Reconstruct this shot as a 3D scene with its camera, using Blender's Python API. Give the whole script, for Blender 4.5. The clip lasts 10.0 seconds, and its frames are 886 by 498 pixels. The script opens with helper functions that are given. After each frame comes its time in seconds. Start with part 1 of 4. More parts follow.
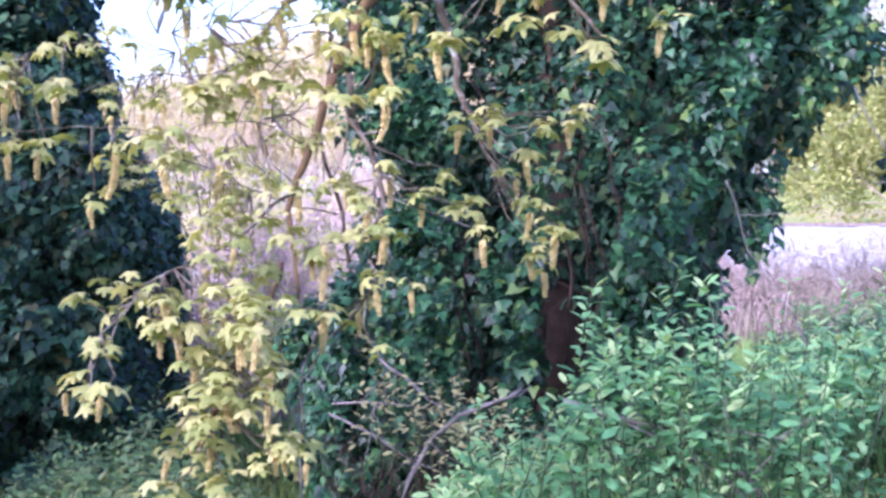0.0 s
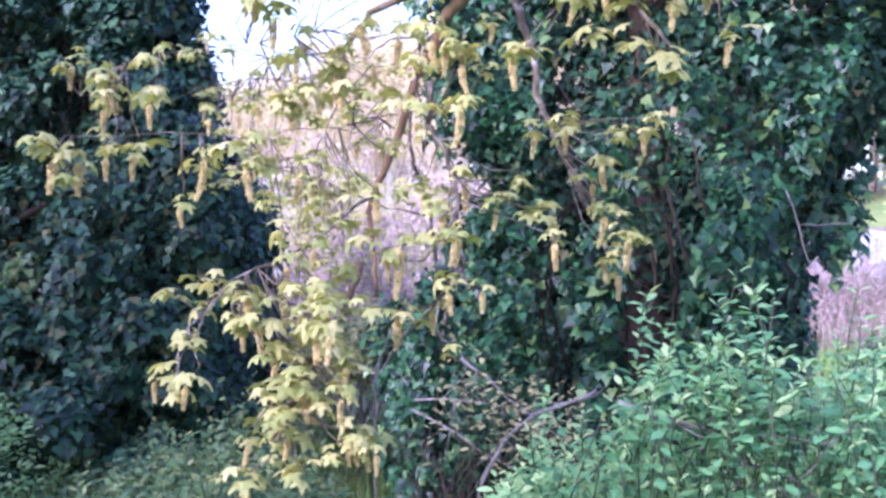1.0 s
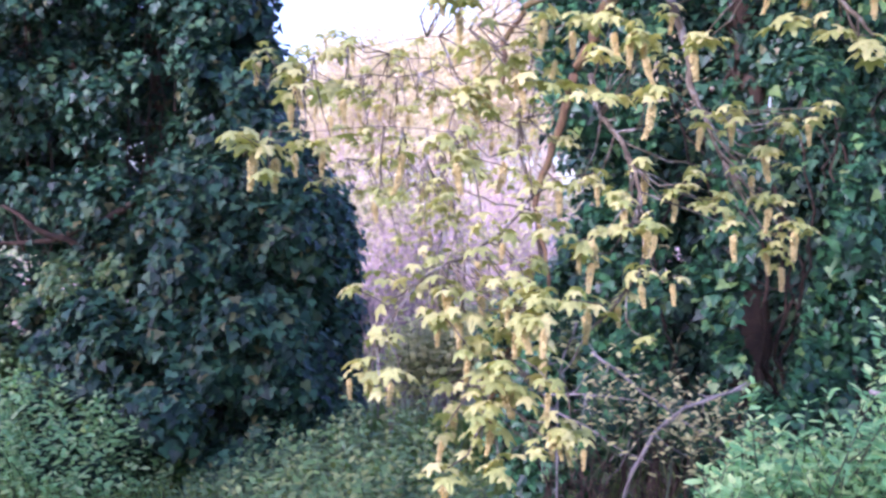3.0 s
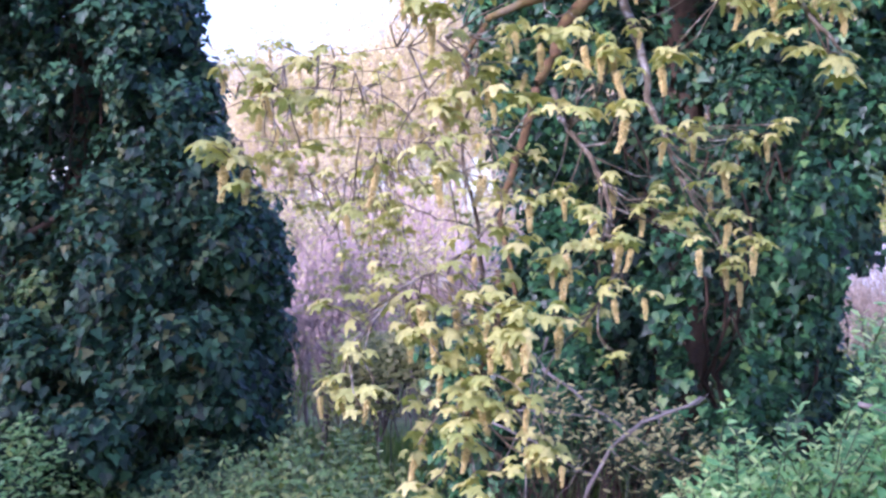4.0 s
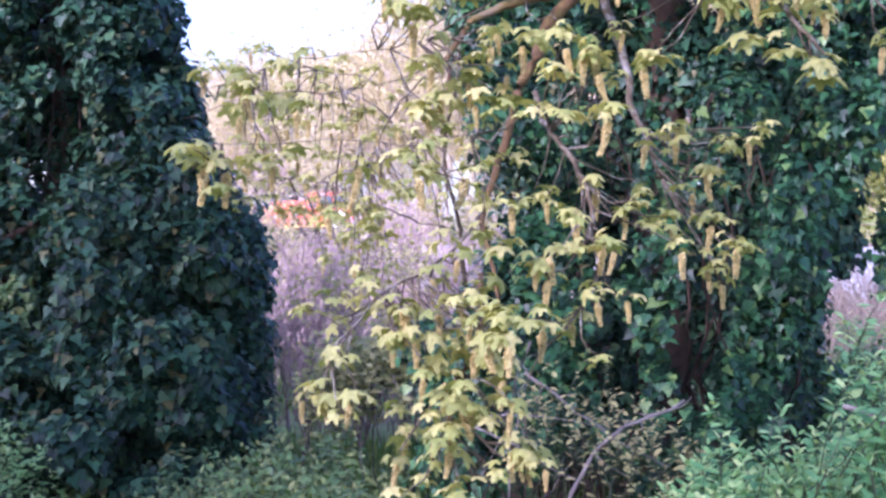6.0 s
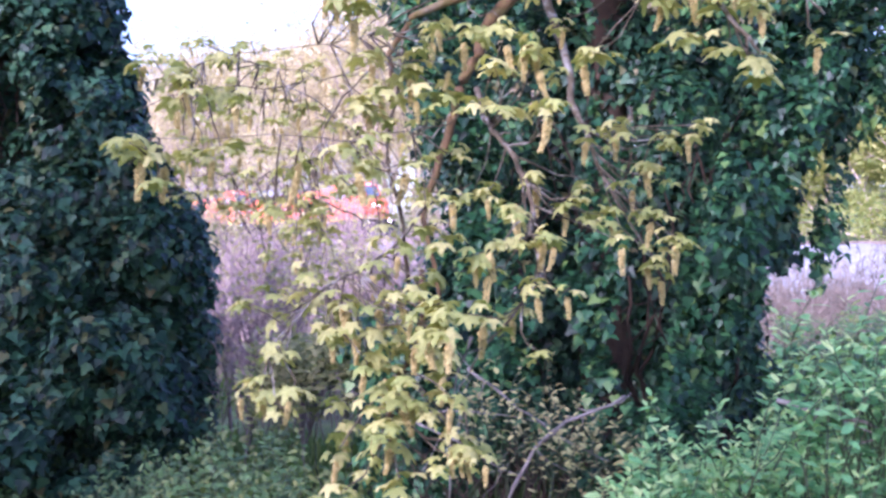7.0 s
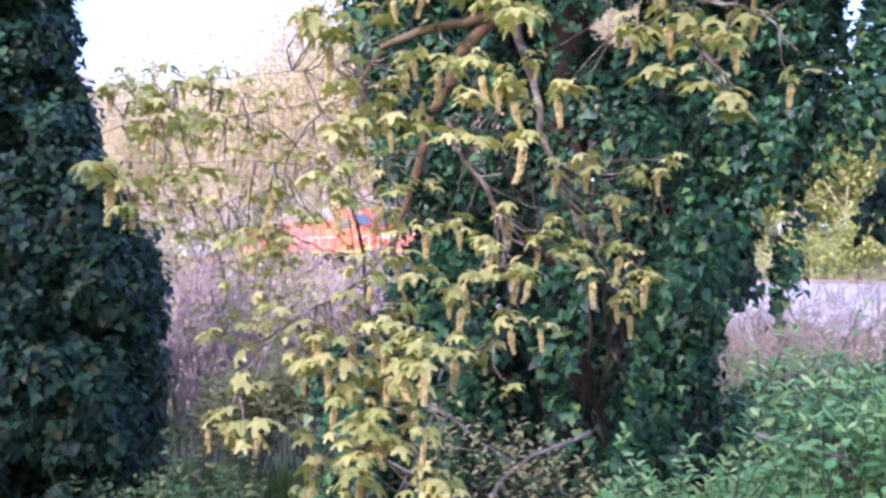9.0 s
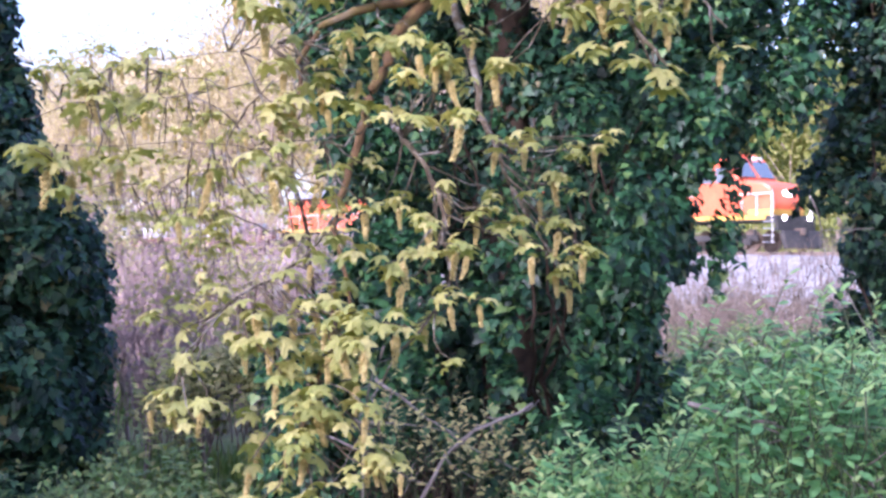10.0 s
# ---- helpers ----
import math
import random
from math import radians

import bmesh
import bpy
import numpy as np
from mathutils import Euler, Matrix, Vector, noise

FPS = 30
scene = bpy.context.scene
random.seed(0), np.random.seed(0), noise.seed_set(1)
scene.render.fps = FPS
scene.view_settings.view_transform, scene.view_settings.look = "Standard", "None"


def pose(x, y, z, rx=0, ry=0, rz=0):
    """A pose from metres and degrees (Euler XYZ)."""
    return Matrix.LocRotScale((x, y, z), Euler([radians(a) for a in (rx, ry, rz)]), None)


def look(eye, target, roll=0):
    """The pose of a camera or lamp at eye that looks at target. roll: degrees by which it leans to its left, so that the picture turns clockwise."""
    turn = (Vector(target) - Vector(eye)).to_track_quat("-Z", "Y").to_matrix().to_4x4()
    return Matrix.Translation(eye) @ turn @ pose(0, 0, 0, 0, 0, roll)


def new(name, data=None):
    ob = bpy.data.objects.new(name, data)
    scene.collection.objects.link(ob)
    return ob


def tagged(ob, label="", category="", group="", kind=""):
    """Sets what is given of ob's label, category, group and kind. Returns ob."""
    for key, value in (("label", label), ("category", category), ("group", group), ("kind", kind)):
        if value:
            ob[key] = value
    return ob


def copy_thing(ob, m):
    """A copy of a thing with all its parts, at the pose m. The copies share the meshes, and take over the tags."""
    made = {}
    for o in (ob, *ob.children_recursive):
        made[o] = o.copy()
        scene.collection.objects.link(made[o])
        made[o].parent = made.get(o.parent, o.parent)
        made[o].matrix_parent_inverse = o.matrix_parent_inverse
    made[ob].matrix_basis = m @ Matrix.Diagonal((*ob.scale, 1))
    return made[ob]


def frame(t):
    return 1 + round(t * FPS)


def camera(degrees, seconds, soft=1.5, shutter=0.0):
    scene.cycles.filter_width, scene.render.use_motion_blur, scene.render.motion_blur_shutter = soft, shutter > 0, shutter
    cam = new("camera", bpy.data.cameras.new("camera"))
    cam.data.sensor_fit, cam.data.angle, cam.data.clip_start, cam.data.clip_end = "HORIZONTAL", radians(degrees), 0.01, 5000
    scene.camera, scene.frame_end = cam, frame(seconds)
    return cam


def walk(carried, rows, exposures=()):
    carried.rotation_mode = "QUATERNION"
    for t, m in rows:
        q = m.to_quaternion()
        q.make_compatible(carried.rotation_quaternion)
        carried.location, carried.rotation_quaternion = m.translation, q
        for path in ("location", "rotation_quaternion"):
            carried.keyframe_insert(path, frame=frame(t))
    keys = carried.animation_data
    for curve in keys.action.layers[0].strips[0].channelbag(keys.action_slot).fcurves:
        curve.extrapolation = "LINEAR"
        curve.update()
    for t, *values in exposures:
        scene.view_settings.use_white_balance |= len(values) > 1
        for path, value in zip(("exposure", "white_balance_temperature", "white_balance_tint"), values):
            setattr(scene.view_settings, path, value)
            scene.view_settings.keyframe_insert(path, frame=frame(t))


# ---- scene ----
cam = camera(42.0, 10.0, 2.8, shutter=0.35)
PATH = [
    (0, (0.636, -0.196, 1.731), (0.283, 1.772, 1.683), -0.2),
    (0.5, (0.653, -0.219, 1.737), (0.212, 1.731, 1.68), 0.2),
    (1, (0.846, -0.364, 1.759), (0.317, 1.564, 1.708), 0.6),
    (1.5, (0.928, -0.422, 1.764), (0.301, 1.474, 1.657), 0.5),
    (2, (0.598, -0.432, 1.724), (-0.102, 1.44, 1.65), -0.8),
    (2.5, (0.144, -0.518, 1.739), (-0.532, 1.364, 1.738), -1.6),
    (3, (-0.148, -0.592, 1.721), (-0.671, 1.338, 1.669), -0.1),
    (4.5, (-0.583, -0.552, 1.691), (-0.923, 1.419, 1.687), -0.2),
    (5, (-0.569, -0.548, 1.688), (-0.908, 1.423, 1.686), -0.1),
    (6.5, (-0.518, -0.524, 1.687), (-0.818, 1.453, 1.67), -0.1),
    (7, (-0.507, -0.519, 1.683), (-0.742, 1.468, 1.666), -0.0),
    (7.5, (-0.585, -0.488, 1.671), (-0.766, 1.504, 1.684), 0.5),
    (8, (-0.668, -0.447, 1.669), (-0.847, 1.544, 1.722), 0.7),
    (8.5, (-0.68, -0.431, 1.669), (-0.854, 1.56, 1.733), 0.9),
    (9, (-0.659, -0.468, 1.663), (-0.799, 1.527, 1.706), 0.7),
    (9.5, (-0.629, -0.497, 1.661), (-0.727, 1.5, 1.679), 0.3),
    (10, (-0.597, -0.533, 1.661), (-0.651, 1.466, 1.666), -0.2),
]
walk(cam, [(t, look(eye, target, roll)) for t, eye, target, roll in PATH],
     [(0.0, 2.05, 5040, 43), (1.5, 2.12, 4950, 49), (3.0, 2.05, 5080, 50), (4.5, 1.84, 5120, 46), (7.0, 1.85, 5090, 46), (8.5, 1.76, 5240, 44), (10.0, 1.71, 5390, 40)])


# ---- world, sun, exposure ----
SUN_ELEV, SUN_AZ = 32.0, 212.0   # degrees; azimuth clockwise from +y: behind the camera, to its left
world = bpy.data.worlds.new("sky")
scene.world = world
world.use_nodes = True
wn = world.node_tree
sky = wn.nodes.new("ShaderNodeTexSky")
sky.sky_type = "NISHITA"
sky.sun_disc = False
sky.sun_elevation = radians(SUN_ELEV)
sky.sun_rotation = radians(SUN_AZ)
sky.air_density, sky.dust_density, sky.ozone_density = 1.0, 2.5, 1.0
wn.links.new(sky.outputs[0], wn.nodes["Background"].inputs[0])
wn.nodes["Background"].inputs[1].default_value = 0.15
sun_data = bpy.data.lights.new("sun", "SUN")
sun_data.energy, sun_data.angle, sun_data.color = 2.4, radians(6.0), (1.0, 0.93, 0.82)
sun = new("sun", sun_data)
sun_from = Vector((math.sin(radians(SUN_AZ)) * math.cos(radians(SUN_ELEV)), math.cos(radians(SUN_AZ)) * math.cos(radians(SUN_ELEV)), math.sin(radians(SUN_ELEV))))
sun.matrix_world = look(sun_from * 60, (0, 0, 0))
rng = np.random.default_rng(7)


# ---- materials ----
def ramp(nt, fac, stops):
    r = nt.nodes.new("ShaderNodeValToRGB")
    while len(r.color_ramp.elements) < len(stops):
        r.color_ramp.elements.new(0.5)
    for e, (p, c) in zip(r.color_ramp.elements, stops):
        e.position, e.color = p, (*c, 1)
    nt.links.new(fac, r.inputs[0])
    return r.outputs[0]


def noise_at(nt, scale, detail=4, rough=0.6):
    co = nt.nodes.new("ShaderNodeTexCoord")
    n = nt.nodes.new("ShaderNodeTexNoise")
    n.inputs["Scale"].default_value, n.inputs["Detail"].default_value, n.inputs["Roughness"].default_value = scale, detail, rough
    nt.links.new(co.outputs["Object"], n.inputs["Vector"])
    return n.outputs[0]


def mixed(nt, a, b, fac, kind="MULTIPLY"):
    m = nt.nodes.new("ShaderNodeMix")
    m.data_type, m.blend_type = "RGBA", kind
    for sock, v in ((m.inputs[0], fac), (m.inputs[6], a), (m.inputs[7], b)):
        if isinstance(v, (int, float)):
            sock.default_value = v
        elif isinstance(v, tuple):
            sock.default_value = (*v, 1)
        else:
            nt.links.new(v, sock)
    return m.outputs[2]


def bumped(nt, height, bsdf, strength, distance=0.01):
    b = nt.nodes.new("ShaderNodeBump")
    b.inputs["Strength"].default_value, b.inputs["Distance"].default_value = strength, distance
    nt.links.new(height, b.inputs["Height"])
    nt.links.new(b.outputs[0], bsdf.inputs["Normal"])


def leaf_material(name, stops, rough, through_part, gloss=0.5, random_object=False):
    """A leaf: colour varies from leaf to leaf and over its blade; some light passes through."""
    m = bpy.data.materials.new(name)
    m.use_nodes = True
    nt = m.node_tree
    p = nt.nodes["Principled BSDF"]
    if random_object:
        fac = nt.nodes.new("ShaderNodeObjectInfo").outputs["Random"]
    else:
        fac = nt.nodes.new("ShaderNodeNewGeometry").outputs["Random Per Island"]
    col = ramp(nt, fac, stops)
    vein = ramp(nt, noise_at(nt, 45), [(0.3, (0.78, 0.78, 0.74)), (0.7, (1.1, 1.1, 1.0))])
    col = mixed(nt, col, vein, 1.0)
    nt.links.new(col, p.inputs["Base Color"])
    p.inputs["Roughness"].default_value = rough
    p.inputs["Specular IOR Level"].default_value = gloss
    bumped(nt, noise_at(nt, 90), p, 0.25, 0.004)
    tr = nt.nodes.new("ShaderNodeBsdfTranslucent")
    nt.links.new(mixed(nt, col, (1.25, 1.2, 0.6), 1.0), tr.inputs[0])
    mx = nt.nodes.new("ShaderNodeMixShader")
    mx.inputs[0].default_value = through_part
    nt.links.new(p.outputs[0], mx.inputs[1])
    nt.links.new(tr.outputs[0], mx.inputs[2])
    nt.links.new(mx.outputs[0], nt.nodes["Material Output"].inputs[0])
    return m


def rough_material(name, stops, scale, rough=0.85, bump=0.5, metal=0.0, fine=0.0, distance=0.01):
    """A matt or painted surface with stains at one scale and grain at a finer one."""
    m = bpy.data.materials.new(name)
    m.use_nodes = True
    nt = m.node_tree
    p = nt.nodes["Principled BSDF"]
    col = ramp(nt, noise_at(nt, scale), stops)
    grain = noise_at(nt, fine or scale * 9)
    col = mixed(nt, col, ramp(nt, grain, [(0.25, (0.72, 0.72, 0.72)), (0.75, (1.12, 1.12, 1.12))]), 1.0)
    nt.links.new(col, p.inputs["Base Color"])
    p.inputs["Roughness"].default_value, p.inputs["Metallic"].default_value = rough, metal
    if bump:
        bumped(nt, grain, p, bump, distance)
    return m


IVY_DARK = leaf_material("ivy_leaf_dark", [(0.0, (0.005, 0.018, 0.011)), (0.45, (0.015, 0.053, 0.031)), (0.8, (0.052, 0.130, 0.066)), (0.93, (0.07, 0.12, 0.05)), (1.0, (0.13, 0.11, 0.045))], 0.45, 0.12, 0.27)
IVY_GREEN = leaf_material("ivy_leaf_green", [(0.0, (0.005, 0.022, 0.012)), (0.45, (0.017, 0.063, 0.028)), (0.85, (0.043, 0.138, 0.053)), (1.0, (0.15, 0.22, 0.06))], 0.42, 0.16, 0.33)
MAPLE_LEAF = leaf_material("maple_leaf", [(0.0, (0.30, 0.33, 0.11)), (0.5, (0.44, 0.44, 0.16)), (1.0, (0.60, 0.55, 0.25))], 0.5, 0.4, 0.35, True)
MAPLE_MASS = leaf_material("maple_leaf_mass", [(0.0, (0.30, 0.34, 0.11)), (0.5, (0.44, 0.45, 0.16)), (1.0, (0.60, 0.55, 0.25))], 0.5, 0.4, 0.35)
RACEME = leaf_material("flower_raceme", [(0.0, (0.58, 0.47, 0.20)), (1.0, (0.74, 0.62, 0.32))], 0.6, 0.3, 0.3)
LAUREL = leaf_material("laurel_leaf", [(0.0, (0.07, 0.19, 0.085)), (0.5, (0.13, 0.32, 0.14)), (0.8, (0.21, 0.42, 0.19)), (1.0, (0.38, 0.54, 0.25))], 0.5, 0.35, 0.4)
LAUREL_TIP = leaf_material("laurel_young_leaf", [(0.0, (0.17, 0.36, 0.14)), (0.6, (0.27, 0.46, 0.19)), (1.0, (0.50, 0.60, 0.28))], 0.45, 0.35, 0.4)
ELDER = leaf_material("elder_leaf", [(0.0, (0.05, 0.11, 0.035)), (0.6, (0.10, 0.18, 0.06)), (1.0, (0.22, 0.24, 0.08))], 0.5, 0.3)
DRY_LEAF = leaf_material("dry_leaf", [(0.0, (0.20, 0.16, 0.07)), (0.5, (0.36, 0.32, 0.14)), (1.0, (0.44, 0.43, 0.19))], 0.7, 0.25)
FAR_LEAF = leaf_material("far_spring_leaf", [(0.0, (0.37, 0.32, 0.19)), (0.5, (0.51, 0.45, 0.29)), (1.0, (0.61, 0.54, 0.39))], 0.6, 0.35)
FAR_GREEN = leaf_material("far_green_leaf", [(0.0, (0.24, 0.28, 0.12)), (0.5, (0.36, 0.38, 0.18)), (1.0, (0.48, 0.46, 0.26))], 0.6, 0.35)
WILLOW_LEAF = leaf_material("willow_leaf", [(0.0, (0.17, 0.22, 0.055)), (0.5, (0.27, 0.30, 0.085)), (1.0, (0.38, 0.37, 0.15))], 0.6, 0.35)
VEIL_LEAF = leaf_material("pale_olive_leaf", [(0.0, (0.34, 0.34, 0.16)), (0.5, (0.46, 0.43, 0.24)), (1.0, (0.58, 0.51, 0.33))], 0.6, 0.4)
GRASS_BLADE = leaf_material("grass_blade", [(0.0, (0.10, 0.20, 0.05)), (0.6, (0.19, 0.31, 0.09)), (1.0, (0.33, 0.37, 0.14))], 0.6, 0.3)
BARK = rough_material("mossy_bark", [(0.3, (0.065, 0.038, 0.018)), (0.5, (0.14, 0.078, 0.030)), (0.62, (0.16, 0.115, 0.032)), (0.8, (0.21, 0.165, 0.12))], 7, 0.9, 0.8, 0, 60)
PALE_BARK = rough_material("lichened_bark", [(0.3, (0.07, 0.05, 0.03)), (0.52, (0.13, 0.10, 0.06)), (0.68, (0.36, 0.34, 0.31))], 11, 0.9, 0.7, 0, 70)
DARK_BARK = rough_material("dark_bark", [(0.3, (0.03, 0.02, 0.014)), (0.6, (0.075, 0.045, 0.028)), (0.8, (0.12, 0.075, 0.05))], 6, 0.95, 0.8, 0, 50)
GREEN_STEM = rough_material("green_shoot", [(0.3, (0.035, 0.06, 0.025)), (0.7, (0.08, 0.10, 0.045))], 12, 0.7, 0.3)
DEAD_TWIG = rough_material("dead_grey_twig", [(0.3, (0.13, 0.11, 0.10)), (0.7, (0.28, 0.25, 0.23))], 14, 0.9, 0.4, 0, 80)
MAUVE_TWIG = rough_material("bare_mauve_twig", [(0.32, (0.20, 0.135, 0.125)), (0.5, (0.38, 0.275, 0.26)), (0.68, (0.50, 0.40, 0.37))], 0.9, 0.85, 0.3, 0, 40)
BROWN_TWIG = rough_material("dry_brown_brush", [(0.32, (0.06, 0.05, 0.04)), (0.5, (0.17, 0.13, 0.10)), (0.68, (0.30, 0.24, 0.19))], 0.8, 0.9, 0.3, 0, 40)
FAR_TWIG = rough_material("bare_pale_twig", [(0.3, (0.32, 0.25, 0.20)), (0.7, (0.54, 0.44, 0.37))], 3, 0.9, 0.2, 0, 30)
BALLAST = rough_material("ballast", [(0.3, (0.20, 0.20, 0.205)), (0.7, (0.34, 0.34, 0.345))], 1.3, 0.95, 0.9, 0, 22, 0.04)
STEEL = rough_material("rail_steel", [(0.3, (0.16, 0.11, 0.08)), (0.7, (0.30, 0.24, 0.20))], 4, 0.5, 0.3, 0.7)
SLEEPER = rough_material("sleeper_wood", [(0.3, (0.06, 0.05, 0.04)), (0.7, (0.14, 0.11, 0.09))], 5, 0.9, 0.5)
ORANGE = rough_material("orange_paint", [(0.3, (0.72, 0.125, 0.05)), (0.7, (0.82, 0.17, 0.07))], 1.2, 0.38, 0.08, 0, 9)
YELLOW = rough_material("yellow_paint", [(0.3, (0.66, 0.36, 0.06)), (0.7, (0.76, 0.46, 0.10))], 2, 0.4, 0.08)
BLACK = rough_material("grimy_black", [(0.3, (0.018, 0.018, 0.02)), (0.7, (0.06, 0.055, 0.05))], 3, 0.7, 0.3)
GREY = rough_material("weathered_grey_metal", [(0.3, (0.22, 0.23, 0.25)), (0.7, (0.36, 0.37, 0.39))], 2, 0.55, 0.2, 0.3)
WHITE = rough_material("white_paint", [(0.3, (0.66, 0.66, 0.66)), (0.7, (0.80, 0.80, 0.80))], 2, 0.45, 0.1)
BLUE_GREY = rough_material("blue_grey_tarp", [(0.3, (0.12, 0.16, 0.24)), (0.7, (0.22, 0.27, 0.36))], 2, 0.6, 0.4)
RUST = rough_material("rust_brown_paint", [(0.3, (0.13, 0.06, 0.04)), (0.7, (0.22, 0.11, 0.075))], 2, 0.7, 0.2)
GLASS = bpy.data.materials.new("cab_glass")
GLASS.use_nodes = True
gp = GLASS.node_tree.nodes["Principled BSDF"]
gp.inputs["Base Color"].default_value, gp.inputs["Roughness"].default_value, gp.inputs["Specular IOR Level"].default_value = (0.10, 0.13, 0.16, 1), 0.06, 1.0
LAMP = bpy.data.materials.new("headlight_lens")
LAMP.use_nodes = True
lp = LAMP.node_tree.nodes["Principled BSDF"]
lp.inputs["Base Color"].default_value = (0.9, 0.88, 0.8, 1)
lp.inputs["Emission Color"].default_value, lp.inputs["Emission Strength"].default_value = (1.0, 0.93, 0.78, 1), 2.0


def ground_material():
    m = bpy.data.materials.new("rough_grass_ground")
    m.use_nodes = True
    nt = m.node_tree
    p = nt.nodes["Principled BSDF"]
    big = ramp(nt, noise_at(nt, 0.16, 6), [(0.35, (0.10, 0.17, 0.045)), (0.5, (0.19, 0.22, 0.07)), (0.62, (0.25, 0.20, 0.12)), (0.72, (0.16, 0.21, 0.06))])
    grain = noise_at(nt, 6, 8)
    col = mixed(nt, big, ramp(nt, grain, [(0.25, (0.55, 0.55, 0.5)), (0.75, (1.25, 1.25, 1.15))]), 1.0)
    nt.links.new(col, p.inputs["Base Color"])
    p.inputs["Roughness"].default_value = 0.95
    bumped(nt, grain, p, 0.8, 0.06)
    return m


GROUND = ground_material()


# ---- mesh helpers ----
def mesh_of(name, verts, faces, material, smooth=True):
    me = bpy.data.meshes.new(name)
    me.from_pydata([tuple(v) for v in verts] if not isinstance(verts, np.ndarray) else verts.tolist(), [], faces if isinstance(faces, list) else faces.tolist())
    me.materials.append(material)
    if smooth:
        me.polygons.foreach_set("use_smooth", np.ones(len(me.polygons), bool))
    me.update()
    return me


def under(name, me, parent, label="", m=None, kind=""):
    """Links a mesh as a part of a thing or of a part."""
    ob = new(name, me)
    ob.parent = parent
    if m is not None:
        ob.matrix_basis = m
    return tagged(ob, label, kind=kind)


def part(name, bm, material, parent, label="", smooth=False):
    me = bpy.data.meshes.new(name)
    bm.to_mesh(me)
    bm.free()
    me.materials.append(material)
    if smooth:
        me.polygons.foreach_set("use_smooth", np.ones(len(me.polygons), bool))
    return under(name, me, parent, label)


def thing(name, label, category, group="", at=(0, 0, 0)):
    ob = new(name)
    ob.location = at
    return tagged(ob, label, category, group)


def unit(v):
    return v / np.maximum(np.linalg.norm(v, axis=-1, keepdims=True), 1e-9)


class Tubes:
    """Gathers tapered, slightly crooked tubes into one mesh."""

    def __init__(self, sides=5):
        self.v, self.f, self.sides = [], [], sides

    def add(self, points, r0, r1, wob=0.0, fine=0):
        pts = np.array(points, float)
        for _ in range(fine):
            n = np.empty((2 * len(pts) - 1, 3))
            n[::2], n[1::2] = pts, (pts[1:] + pts[:-1]) / 2
            seg = np.linalg.norm(pts[1:] - pts[:-1], axis=1)[:, None]
            n[1::2] += rng.normal(0, 1, (len(pts) - 1, 3)) * seg * wob
            pts = n
        k, s = len(pts), self.sides
        rad = np.linspace(r0, r1, k)
        tang = unit(np.gradient(pts, axis=0))
        ref = np.where(np.abs(tang[:, 2:3]) > 0.9, np.array([[1.0, 0, 0]]), np.array([[0, 0, 1.0]]))
        a = unit(np.cross(tang, ref))
        b = np.cross(tang, a)
        ang = np.arange(s) * 2 * np.pi / s
        ring = pts[:, None] + rad[:, None, None] * (a[:, None] * np.cos(ang)[None, :, None] + b[:, None] * np.sin(ang)[None, :, None])
        base = sum(len(x) for x in self.v)
        self.v.append(ring.reshape(-1, 3))
        i = np.arange(k - 1)[:, None] * s
        j = np.arange(s)[None]
        q = np.stack([i + j, i + (j + 1) % s, i + s + (j + 1) % s, i + s + j], -1).reshape(-1, 4) + base
        self.f.extend(q.tolist())
        self.f.append([base + (k - 1) * s + n for n in range(s)])
        self.f.append([base + n for n in range(s)][::-1])
        return pts

    def mesh(self, name, material):
        return mesh_of(name, np.concatenate(self.v), self.f, material)


def shape(outline, mid, droop=0.0):
    """A leaf blade: outline points (x, y) round a point on the midrib; the rim lies above the midrib and the tips hang."""
    v = [(0, mid, 0.0)] + [(x, y, 0.16 * abs(x) - droop * (x * x + max(y - 0.2, 0) ** 2)) for x, y in outline]
    n = len(outline)
    return np.array(v), [(0, 1 + i, 1 + (i + 1) % n) for i in range(n)]


IVY = shape([(0, 0), (0.24, -0.08), (0.5, 0.16), (0.3, 0.42), (0, 1), (-0.3, 0.42), (-0.5, 0.16), (-0.24, -0.08)], 0.35, 0.12)
OVAL = shape([(0, 0), (0.16, 0.22), (0.24, 0.55), (0.14, 0.85), (0, 1), (-0.14, 0.85), (-0.24, 0.55), (-0.16, 0.22)], 0.45, 0.22)
SMALL = (np.array([(0, 0, 0), (0.32, 0.5, 0.05), (0, 1, 0), (-0.32, 0.5, 0.05)]), [(0, 1, 2), (0, 2, 3)])


